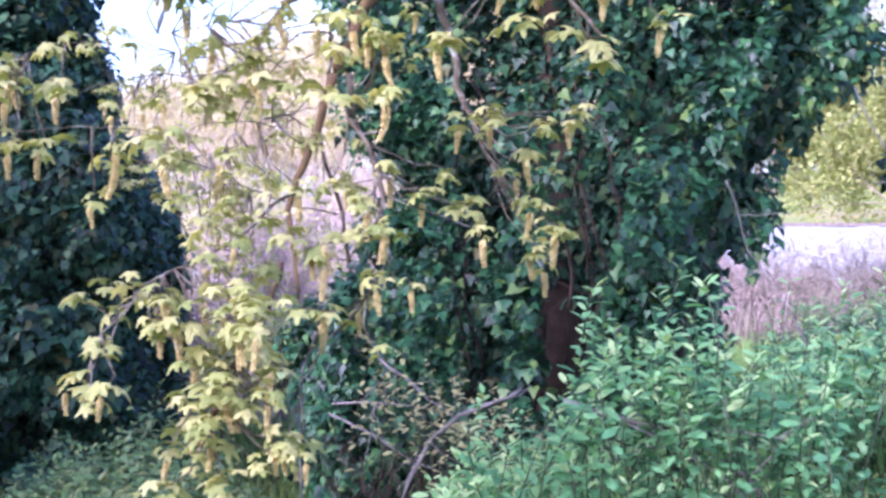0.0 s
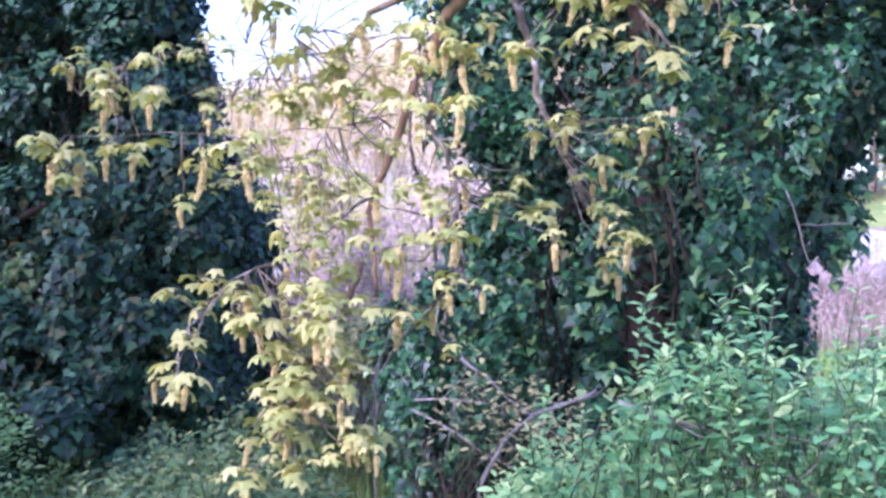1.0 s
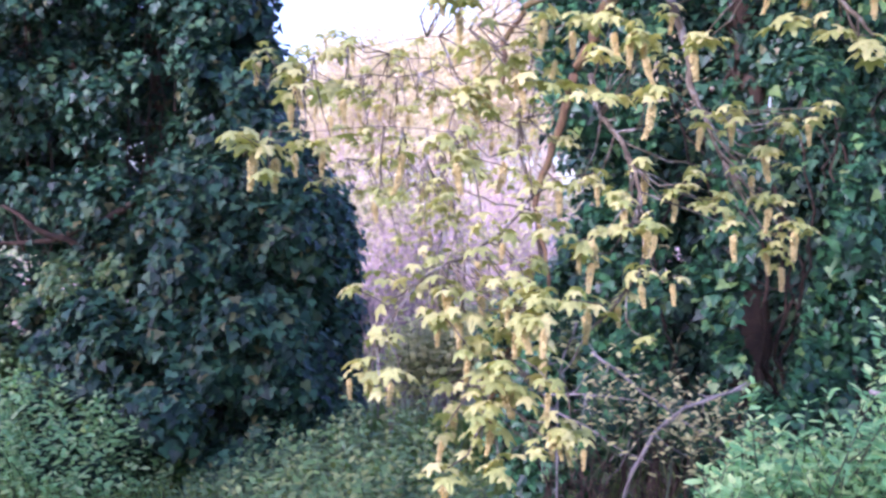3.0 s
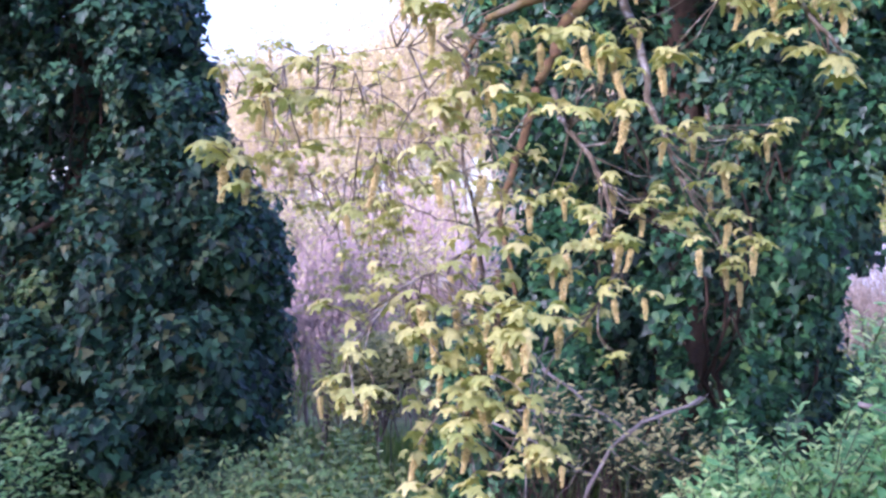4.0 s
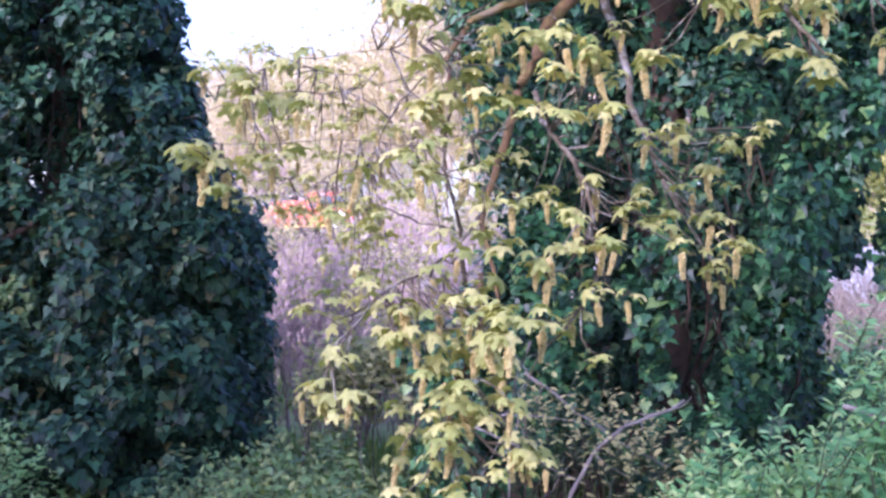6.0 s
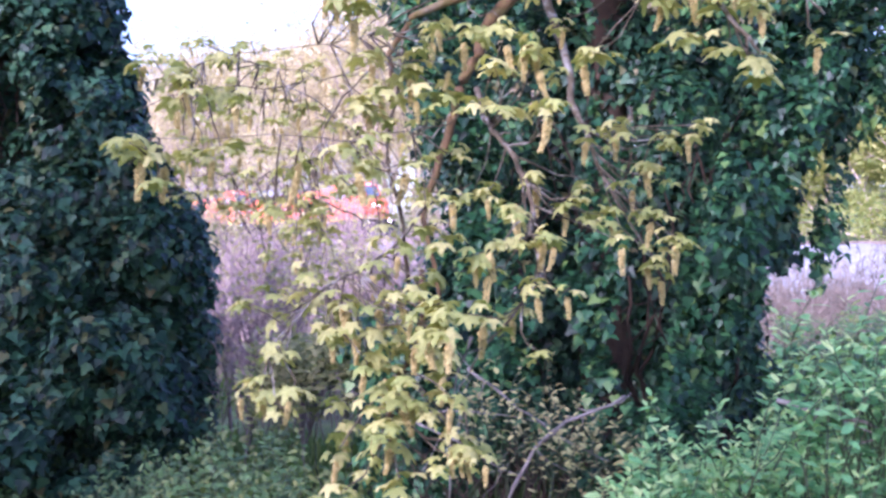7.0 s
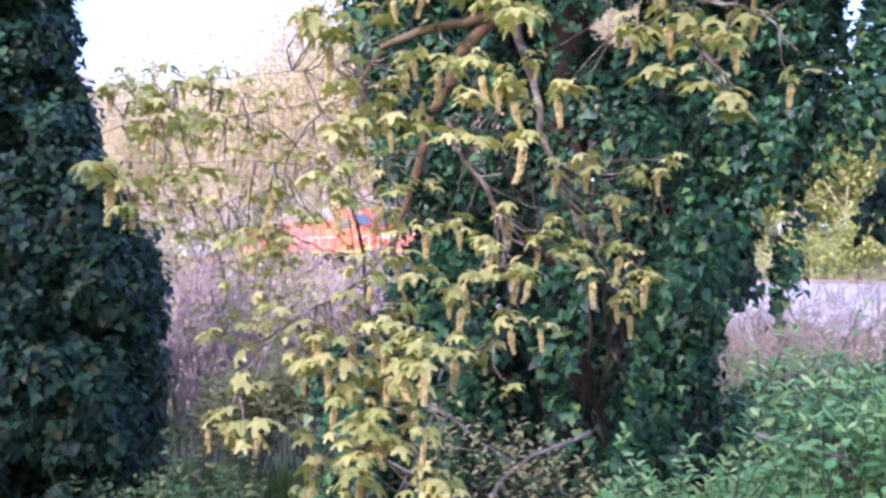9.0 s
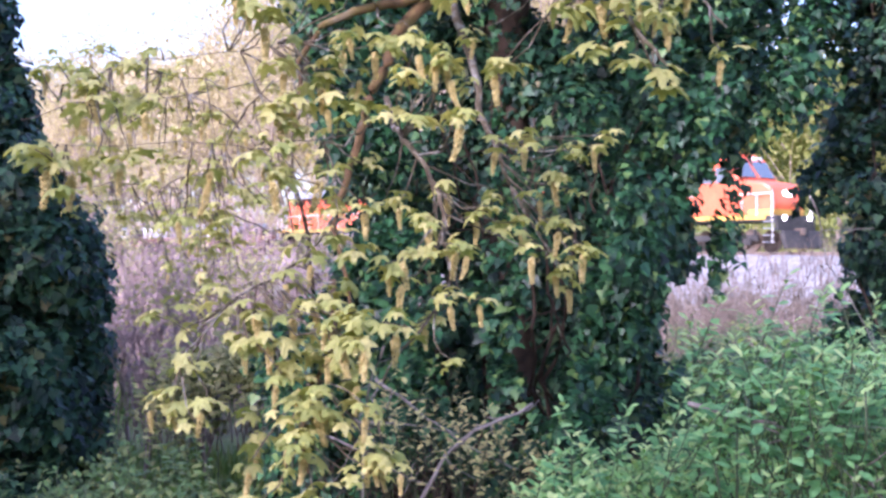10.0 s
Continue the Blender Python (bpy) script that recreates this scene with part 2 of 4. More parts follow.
def palmate_leaf(droop):
    """A maple blade spread from its stalk: five toothed lobes that arch over and hang like an umbrella."""
    ring = []
    for a, ln, w in ((-120, 0.70, 25), (-60, 0.92, 24), (0, 1.0, 24), (60, 0.92, 24), (120, 0.70, 25)):
        ring += [(a - w * 1.1, ln * 0.62), (a - w * 0.75, ln * 0.60), (a - w * 0.5, ln * 0.82), (a, ln), (a + w * 0.5, ln * 0.82), (a + w * 0.75, ln * 0.60), (a + w * 1.1, ln * 0.62), (a + 30, 0.46 if a < 100 else 0.16)]
    n = len(ring)
    def at(a, rr, lift):
        return (rr * math.sin(radians(a)), rr * math.cos(radians(a)), lift - droop * rr * rr)
    v = [(0, 0, 0)] + [at(a, 0.48 * rr, 0.03 * math.cos(radians(a * 6))) for a, rr in ring] + [at(a, rr, 0.0) for a, rr in ring]
    f = [(0, 1 + i, 1 + (i + 1) % n) for i in range(n)]
    for i in range(n):
        j = (i + 1) % n
        f += [(1 + i, 1 + n + i, 1 + n + j), (1 + i, 1 + n + j, 1 + j)]
    return np.array(v), f


MAPLE = palmate_leaf(0.44)
BLADE = (np.array([(-0.03, 0, 0), (0.03, 0, 0), (0.02, 0.6, 0.05), (0.0, 1, 0.22)]), [(0, 1, 2), (0, 2, 3)])


def leaves(template, pos, normal, tip, size):
    """Vertices and faces of many blades: each stands at pos with its face towards normal and its point towards tip."""
    tv, tf = template
    n = unit(np.asarray(normal, float))
    t = unit(tip - n * (tip * n).sum(1, keepdims=True))
    r = np.cross(t, n)
    v = pos[:, None] + size[:, None, None] * (tv[None, :, 0:1] * r[:, None] + tv[None, :, 1:2] * t[:, None] + tv[None, :, 2:3] * n[:, None])
    f = (np.array(tf)[None] + (np.arange(len(pos)) * len(tv))[:, None, None]).reshape(-1, 3)
    return v.reshape(-1, 3), f


def leaf_mesh(name, template, pos, normal, tip, size, material):
    v, f = leaves(template, pos, normal, tip, size)
    return mesh_of(name, v, f, material, False)


def frames(pos, normal, tip, size):
    """Poses of single leaf objects."""
    n = unit(normal)
    t = unit(tip - n * (tip * n).sum(1, keepdims=True))
    r = np.cross(t, n)
    out = []
    for p, a, b, c, s in zip(pos, r, t, n, size):
        m = Matrix(((a[0], b[0], c[0], p[0]), (a[1], b[1], c[1], p[1]), (a[2], b[2], c[2], p[2]), (0, 0, 0, 1)))
        out.append(m @ Matrix.Diagonal((s, s, s, 1)))
    return out


# ---- the line of the railway and the lie of the land ----
RAIL = Vector((12.97, 52.0))           # where the leading locomotive's nose is at NOSE_TIME
ALONG = Vector((9.74, -11.34)).normalized()
BEYOND = Vector((-ALONG.y, ALONG.x))   # across the line, away from the viewer
SPEED, NOSE_TIME, RAIL_TOP = 14.95, 9.9, 1.6


def smooth(a, b, x):
    u = np.clip((x - a) / (b - a), 0, 1)
    return u * u * (3 - 2 * u)


def land(x, y):
    x, y = np.asarray(x, float), np.asarray(y, float)
    q = (x - RAIL.x) * BEYOND.x + (y - RAIL.y) * BEYOND.y
    r = np.hypot(x, y)
    base = -0.95 * smooth(1.0, 4.2, r) - 0.25 * smooth(12, 30, r)
    bumps = 0.10 * np.sin(x * 0.9 + 1.3) * np.sin(y * 0.7) + 0.05 * np.sin(x * 2.3) * np.sin(y * 1.9 + 0.5)
    base = base + bumps * smooth(2, 6, r)
    base = base + 0.10 * smooth(-6, 10, x) * np.clip(q - 7, 0, 30)
    base = base + 0.075 * np.clip(q - 7, 0, 120) + 0.02 * np.clip(q - 127, 0, 900)
    bank = smooth(-8.5, -2.6, q) * (1 - smooth(2.6, 7.5, q))
    return base * (1 - bank) + 0.72 * bank


def build_ground():
    a = np.concatenate([-np.geomspace(1500, 42, 26), np.arange(-40, 40.1, 0.8), np.geomspace(42, 1500, 26)])
    b = np.concatenate([[-1500, -700, -300, -120, -60, -30, -15], np.arange(-8, 100.1, 0.8), np.geomspace(102, 2500, 40)])
    gx, gy = np.meshgrid(a, b)
    v = np.stack([gx, gy, land(gx, gy)], -1).reshape(-1, 3)
    w = len(a)
    i, j = np.meshgrid(np.arange(w - 1), np.arange(len(b) - 1))
    k = (j * w + i).ravel()
    ob = new("ground", mesh_of("ground", v, np.stack([k, k + 1, k + w + 1, k + w], -1), GROUND))
    return tagged(ob, "rough grassy ground with a low railway bank", "ground", kind="structure")


build_ground()


def sweep(profile, s0, s1, step, closed=True):
    """Verts and faces of a profile (across, height) carried along the railway."""
    ss = np.arange(s0, s1 + step / 2, step)
    k = len(profile)
    v = [(RAIL.x + ALONG.x * s + BEYOND.x * q, RAIL.y + ALONG.y * s + BEYOND.y * q, z) for s in ss for q, z in profile]
    f = [(i * k + j, i * k + (j + 1) % k, (i + 1) * k + (j + 1) % k, (i + 1) * k + j) for i in range(len(ss) - 1) for j in range(k if closed else k - 1)]
    return v, f


def build_track():
    v, f = sweep([(-7.6, -0.75), (-6.2, -0.1), (-4.4, 0.62), (-2.5, 1.36), (-1.5, 1.44), (1.5, 1.44), (2.5, 1.36), (5.0, 0.5), (6.6, -0.4), (6.6, -1.2), (-7.6, -1.6)], -330, 70, 0.8)
    v = np.array(v) + rng.normal(0, 0.035, (len(v), 3))
    bed = tagged(new("ballast_bed", mesh_of("ballast_bed", v, f, BALLAST)), "pale grey crushed-stone railway ballast on a low bank", "ballast", kind="structure")
    for q in (-0.75, 0.75):
        v, f = sweep([(q - 0.07, 1.44), (q - 0.03, 1.47), (q - 0.035, RAIL_TOP - 0.02), (q - 0.03, RAIL_TOP), (q + 0.03, RAIL_TOP), (q + 0.035, RAIL_TOP - 0.02), (q + 0.03, 1.47), (q + 0.07, 1.44)], -330, 70, 4)
        under("rail", mesh_of("rail", v, f, STEEL), bed, "worn steel rail")
    v, f = [], []
    for i in range(640):
        s = -320 + i * 0.61
        n = len(v)
        for ds in (-0.11, 0.11):
            for q in (-1.3, 1.3):
                for z in (1.40, 1.465):
                    v.append((RAIL.x + ALONG.x * (s + ds) + BEYOND.x * q, RAIL.y + ALONG.y * (s + ds) + BEYOND.y * q, z))
        f += [tuple(n + c for c in q) for q in ((0, 1, 3, 2), (4, 6, 7, 5), (0, 4, 5, 1), (2, 3, 7, 6), (1, 5, 7, 3))]
    under("sleeper_row", mesh_of("sleeper_row", v, f, SLEEPER, False), bed, "dark timber sleepers", kind="stuff")


build_track()


# ---- ivy-clad trees ----
def ivy_mass(thing_ob, count, outline, y_mid, depth, z0, z1, clump, leaf_size, material, seed, singles, gap=0.0):
    """Ivy hung on a tree: overlapping clumps inside an outline (height, left, right), each a shell of drooping leaves."""
    r = np.random.default_rng(seed)
    zs, ls, rs = np.array(outline).T
    pos, nor, siz = [], [], []
    for _ in range(count):
        z = r.uniform(z0, z1)
        lo, hi = np.interp(z, zs, ls), np.interp(z, zs, rs)
        rad = r.uniform(*clump)
        u = r.uniform(0, 1)
        if r.uniform() < 0.4:                       # more of them along both edges
            u = 0.0 if r.uniform() < 0.5 else 1.0
        x = lo + rad + (hi - lo - 2 * rad) * u + r.normal(0, 0.05)
        w = abs(2 * u - 1)
        y = y_mid - depth * math.sqrt(max(0.0, 1 - 0.75 * w * w)) * r.uniform(0.1, 1.0)
        n = int(rad * rad * 1500)
        d = unit(r.normal(0, 1, (n, 3)) + np.array([0, -0.7, 0.35]))
        d = d[d[:, 2] > -0.55]                      # the pad overhangs its own dark underside
        n = len(d)
        rr = rad * r.uniform(0.72, 1.08, n)[:, None] * np.array([[1.0, 0.85, 1.1]])
        pos.append(np.array([x, y, z]) + d * rr)
        nor.append(unit(d * 0.8 + r.normal(0, 0.42, (n, 3)) + np.array([0, -0.25, 0.6])))
        siz.append(leaf_size * r.uniform(0.5, 1.4, n))
    pos, nor, siz = np.concatenate(pos), np.concatenate(nor), np.concatenate(siz)
    if gap:
        # upright clefts run through all the front ivy of a tree, with small holes besides
        keep = np.array([noise.noise(Vector((p[0] * 1.9 + 0.25 * math.sin(p[2] * 1.7), 4.0, p[2] * 0.55))) > -gap and noise.noise(Vector((p[0] * 2.7, p[1] * 1.6, p[2] * 2.1 + seed))) > -0.15 for p in pos])
        pos, nor, siz = pos[keep], nor[keep], siz[keep]
    tip = np.array([[0, -0.3, -1.0]]) + r.normal(0, 0.42, pos.shape)
    front = np.argsort(pos[:, 1])
    ones = front[: len(front) // 3]
    ones = r.choice(ones, singles, replace=False)
    mask = np.ones(len(pos), bool)
    mask[ones] = False
    under("ivy_foliage", leaf_mesh("ivy_foliage", IVY, pos[mask], nor[mask], tip[mask], siz[mask], material), thing_ob, "glossy evergreen ivy leaves", kind="stuff")
    blade = mesh_of("ivy_leaf", IVY[0], IVY[1], material, False)
    for m in frames(pos[ones], nor[ones], tip[ones], siz[ones]):
        under("ivy_leaf", blade, thing_ob, m=m)


def climbing_stems(thing_ob, count, x0, x1, y, z1, seed, lean=0.0):
    """Ivy stems and small dead twigs that climb the trunk and show in the gaps."""
    r = np.random.default_rng(seed)
    tubes = Tubes(5)
    for _ in range(count):
        x = r.uniform(x0, x1)
        yy = y + r.uniform(-0.4, 0.25)
        p = [(x + lean * k / 5 + r.normal(0, 0.2), yy + r.normal(0, 0.1), -1.3 + (z1 + 1.3) * k / 5) for k in range(6)]
        pts = tubes.add(p, r.uniform(0.012, 0.03), 0.008, 0.06, 2)
        for _ in range(5):
            a = pts[r.integers(4, len(pts) - 2)]
            d = np.array([r.normal(0, 0.35), -r.uniform(0.1, 0.5), r.uniform(-0.5, 0.3)])
            tubes.add([a, a + d * 0.5 + r.normal(0, 0.05, 3), a + d], 0.008, 0.003, 0.08, 1)
    under("climbing_stem", tubes.mesh("climbing_stem", DARK_BARK), thing_ob, "reddish brown ivy stems", kind="stuff")


def tree_trunk(thing_ob, x, y, z0, z1, r0, r1, lean, material, limbs=6, seed=1):
    r = np.random.default_rng(seed)
    tubes = Tubes(12)
    pts = tubes.add([(x, y, z0), (x + lean * 0.2, y, z0 + (z1 - z0) * 0.3), (x + lean * 0.6, y + 0.1, z0 + (z1 - z0) * 0.65), (x + lean, y, z1)], r0, r1, 0.03, 3)
    tubes.sides = 7
    for i in range(limbs):
        a = pts[len(pts) // 3 + i * (len(pts) * 2 // 3 - 1) // max(limbs, 1)]
        ang = r.uniform(0, 6.28)
        d = np.array([math.cos(ang), 0.5 * math.sin(ang) + 0.2, r.uniform(0.3, 0.8)]) * r.uniform(0.7, 1.3)
        tubes.add([a, a + d * 0.5, a + d], r1 * 0.6, 0.02, 0.08, 2)
    under("trunk", tubes.mesh("trunk", material), thing_ob, "dark bark trunk mostly hidden by ivy")


def centre_tree():
    t = thing("ivy_clad_tree", "tall tree thickly clad in dark green ivy", "tree", at=(0, 0, 0))
    tree_trunk(t, -0.35, 11.2, -1.3, 7.5, 0.32, 0.18, 0.2, DARK_BARK, 7, 3)
    edge = [(-1.4, -2.3, 1.05), (0.3, -2.45, 1.3), (0.9, -2.4, 1.3), (1.24, -2.1, 1.25), (1.45, -1.75, 1.55), (1.62, -1.7, 1.67), (2.1, -1.75, 1.67), (2.45, -2.05, 1.7), (2.75, -2.15, 2.3), (3.3, -2.3, 2.5), (4.2, -2.5, 2.55), (6.5, -2.2, 2.2), (8.0, -0.9, 1.2)]
    ivy_mass(t, 340, edge, 10.0, 1.7, -0.9, 4.9, (0.2, 0.44), 0.08, IVY_GREEN, 11, 290, 0.17)
    ivy_mass(t, 90, edge, 10.2, 0.8, 4.8, 7.8, (0.35, 0.6), 0.10, IVY_GREEN, 12, 1)
    ivy_mass(t, 270, edge, 11.6, 0.3, -0.9, 5.0, (0.35, 0.55), 0.10, IVY_DARK, 13, 1)
    ivy_mass(t, 80, [(-1.4, -2.5, 1.0), (0.9, -2.5, 0.9), (1.5, -2.0, 0.9)], 9.7, 1.0, -0.9, 1.2, (0.2, 0.4), 0.085, IVY_GREEN, 15, 1, 0.17)
    climbing_stems(t, 16, -1.6, 1.0, 10.3, 3.0, 14)


def left_tree():
    t = thing("ivy_clad_tree", "dense dark ivy-covered tree in shade", "tree", at=(0, 0, 0))
    tree_trunk(t, -7.1, 12.6, -1.4, 8.5, 0.40, 0.2, -0.3, DARK_BARK, 8, 5)
    tree_trunk(t, -8.3, 12.6, -1.4, 7.5, 0.25, 0.12, -0.4, DARK_BARK, 6, 6)
    edge = [(-1.4, -7.8, -4.38), (0.0, -8.2, -4.43), (0.8, -9.6, -4.53), (1.6, -11.5, -4.39), (1.9, -12.0, -4.45), (2.3, -12.0, -4.81), (2.7, -12.0, -5.07), (3.05, -12.0, -5.31), (3.4, -12.0, -5.53), (3.95, -12.0, -5.71), (4.2, -12.0, -5.53), (6.0, -11.6, -5.73), (8.5, -8.0, -6.28)]
    ivy_mass(t, 400, edge, 11.6, 1.3, -1.0, 5.4, (0.25, 0.5), 0.096, IVY_DARK, 21, 290, 0.9)
    ivy_mass(t, 90, edge, 11.8, 0.8, 5.2, 8.3, (0.4, 0.65), 0.11, IVY_DARK, 22, 1)
    ivy_mass(t, 380, [(-1.4, -7.0, -4.9), (0.8, -7.8, -4.9), (1.6, -9.6, -4.95), (2.7, -11.6, -5.7), (5.2, -11.6, -6.1)], 13.0, 0.3, -0.9, 5.4, (0.4, 0.6), 0.12, IVY_DARK, 23, 1)
    ivy_mass(t, 150, [(-1.4, -8.0, -4.5), (0.6, -7.8, -4.5)], 10.9, 1.7, -1.15, 0.6, (0.25, 0.48), 0.105, IVY_DARK, 25, 1, 0.9)
    ivy_mass(t, 80, [(-0.8, -8.8, -5.5), (0.8, -9.0, -6.0), (1.4, -9.2, -6.5)], 10.7, 1.0, -0.7, 1.2, (0.15, 0.3), 0.08, ELDER, 26, 1, 0.5)
    ivy_mass(t, 85, [(0.2, -6.6, -4.52), (1.6, -6.6, -4.42), (1.9, -6.6, -4.52), (2.3, -6.4, -4.85)], 11.2, 1.3, 0.3, 2.25, (0.22, 0.42), 0.10, IVY_DARK, 27, 1, 0.9)
    climbing_stems(t, 12, -9.2, -6.3, 11.7, 5.0, 24, -0.3)
    tubes = Tubes(6)
    for p in ([(-6.2, 11.2, 2.1), (-7.4, 10.9, 1.65), (-9.4, 10.8, 1.35)], [(-6.4, 11.2, 1.3), (-7.6, 10.8, 1.5), (-8.4, 10.7, 1.9)]):
        tubes.add(p, 0.06, 0.02, 0.06, 2)
    under("limb_mass", tubes.mesh("limb_mass", DARK_BARK), t, "bare dark limbs", kind="stuff")


def right_tree():
    t = thing("ivy_clad_tree", "blue-green ivy-covered tree beside the clearing", "tree", at=(0, 0, 0))
    tree_trunk(t, 4.3, 12.0, -1.4, 7.5, 0.33, 0.16, 0.2, DARK_BARK, 6, 8)
    edge = [(-1.4, 3.6, 6.4), (1.4, 3.5, 6.4), (1.8, 3.2, 6.5), (2.5, 3.15, 6.5), (3.0, 3.5, 6.6), (3.4, 3.5, 6.6), (3.8, 3.3, 6.6), (4.6, 3.15, 6.4), (7.5, 3.4, 5.7)]
    ivy_mass(t, 260, edge, 12.0, 1.3, -0.8, 5.2, (0.25, 0.5), 0.09, IVY_DARK, 31, 120, 0.25)
    ivy_mass(t, 110, edge, 13.0, 0.3, -0.8, 5.4, (0.35, 0.55), 0.11, IVY_DARK, 34, 1)
    ivy_mass(t, 50, edge, 12.2, 0.8, 5.0, 7.4, (0.4, 0.6), 0.11, IVY_DARK, 32, 1)
    climbing_stems(t, 8, 3.4, 5.8, 11.8, 4.5, 33)


centre_tree()
left_tree()
right_tree()


# ---- the flowering maple ----
def raceme_mesh(seed):
    """A hanging flower chain: small cups packed round a bent stalk, thinner to the tip."""
    r = np.random.default_rng(seed)
    v, f = [], []
    octa = np.array([(1, 0, 0), (-1, 0, 0), (0, 1, 0), (0, -1, 0), (0, 0, 1), (0, 0, -1)], float)
    of = [(0, 2, 4), (2, 1, 4), (1, 3, 4), (3, 0, 4), (2, 0, 5), (1, 2, 5), (3, 1, 5), (0, 3, 5)]
    bend = r.normal(0, 0.05, 2)
    n = 62
    for i in range(n):
        k = i / n
        ang = i * 2.4
        rad = 0.10 * (1 - 0.55 * k) * (0.5 + 0.5 * min(1, k * 6)) * r.uniform(0.8, 1.15)
        c = np.array([math.cos(ang) * rad + bend[0] * k * k, math.sin(ang) * rad + bend[1] * k * k, -0.08 - 0.92 * k])
        s = 0.05 * (1 - 0.3 * k) * r.uniform(0.6, 1.4)
        b = len(v)
        v += [tuple(c + o * s * np.array([1, 1, 1.25])) for o in octa]
        f += [tuple(b + q for q in tri) for tri in of]
    return mesh_of("flower_raceme", v, f, RACEME)


def spray_parts(r, p, spread, count):
    """Leaves held out round a twig's end on short stalks, near level, their lobes hanging."""
    a0 = r.uniform(0, 6.28)
    pos, nor, tip, siz = [], [], [], []
    for i in range(count):
        a = a0 + i * 2.4 + r.normal(0, 0.3)
        out = np.array([math.cos(a), math.sin(a), 0.0])
        tilt = r.uniform(0.1, 0.7)
        pos.append(p + out * spread * r.uniform(0.25, 0.95) + np.array([0, 0, r.normal(0, spread * 0.3)]))
        tip.append(out * math.cos(tilt) + np.array([0, 0, -math.sin(tilt)]))
        nor.append(out * math.sin(tilt) + np.array([0, 0, math.cos(tilt)]) + r.normal(0, 0.16, 3))
        siz.append(spread * r.uniform(0.55, 0.95))
    return np.array(pos), np.array(nor), np.array(tip), np.array(siz)


class Maple:
    def __init__(self, label, seed, singles):
        self.ob = thing("maple_tree", label, "tree")
        self.r = np.random.default_rng(seed)
        self.mass, self.twigs, self.singles = [], Tubes(4), singles
        self.blades = [mesh_of("maple_leaf", MAPLE[0] * np.array([1, 1, s]), MAPLE[1], MAPLE_LEAF, False) for s in (0.7, 1.0, 1.35)]
        self.chains = [raceme_mesh(s) for s in range(4)]
        self.limbs = []

    def limb(self, points, r0, r1, material=BARK, wob=0.035, fine=3, label="mossy brown branch"):
        t = Tubes(8)
        self.limbs.append(t.add(points, r0, r1, wob, fine))
        under("branch", t.mesh("branch", material), self.ob, label)

    def spray(self, p, size=0.125, count=6, chains=1, hang=0.16, twig=True):
        r, p = self.r, np.array(p, float)
        pos, nor, tip, siz = spray_parts(r, p, size, count)
        for i, m in enumerate(frames(pos, nor, tip, siz)):
            if self.singles > 0 and i < 3:
                under("maple_leaf", self.blades[int(r.integers(3))], self.ob, m=m)
                self.singles -= 1
            else:
                self.mass.append((pos[i], nor[i], tip[i], siz[i]))
        for _ in range(chains):
            ln = hang * r.uniform(0.75, 1.2)
            q = p + np.array([r.normal(0, 0.025), r.normal(0, 0.025), -0.045])
            m = Matrix.Translation(q) @ Euler((r.normal(0, 0.1), r.normal(0, 0.1), r.uniform(0, 6))).to_matrix().to_4x4() @ Matrix.Diagonal((ln * 1.2, ln * 1.2, ln, 1))
            under("flower_raceme", self.chains[int(r.integers(4))], self.ob, m=m)
        if twig and self.limbs:
            pts = np.concatenate(self.limbs)
            up = pts + np.array([0, 0, -0.25])
            a = pts[np.argmin(((up - p) ** 2).sum(1))]
            if np.linalg.norm(a - p) < 0.9:
                mid = (a + p) / 2 + np.array([0, 0, -0.06]) + r.normal(0, 0.03, 3)
                self.twigs.add([a, mid, p], 0.006, 0.003, 0.05, 1)

    def close(self):
        if self.mass:
            pos, nor, tip, siz = (np.array(c) for c in zip(*self.mass))
            under("maple_foliage", leaf_mesh("maple_foliage", MAPLE, pos, nor, tip, siz, MAPLE_MASS), self.ob, "pale yellow-green young maple leaves", kind="stuff")
        if self.twigs.v:
            under("twig_mass", self.twigs.mesh("twig_mass", PALE_BARK), self.ob, "thin pale twigs", kind="stuff")


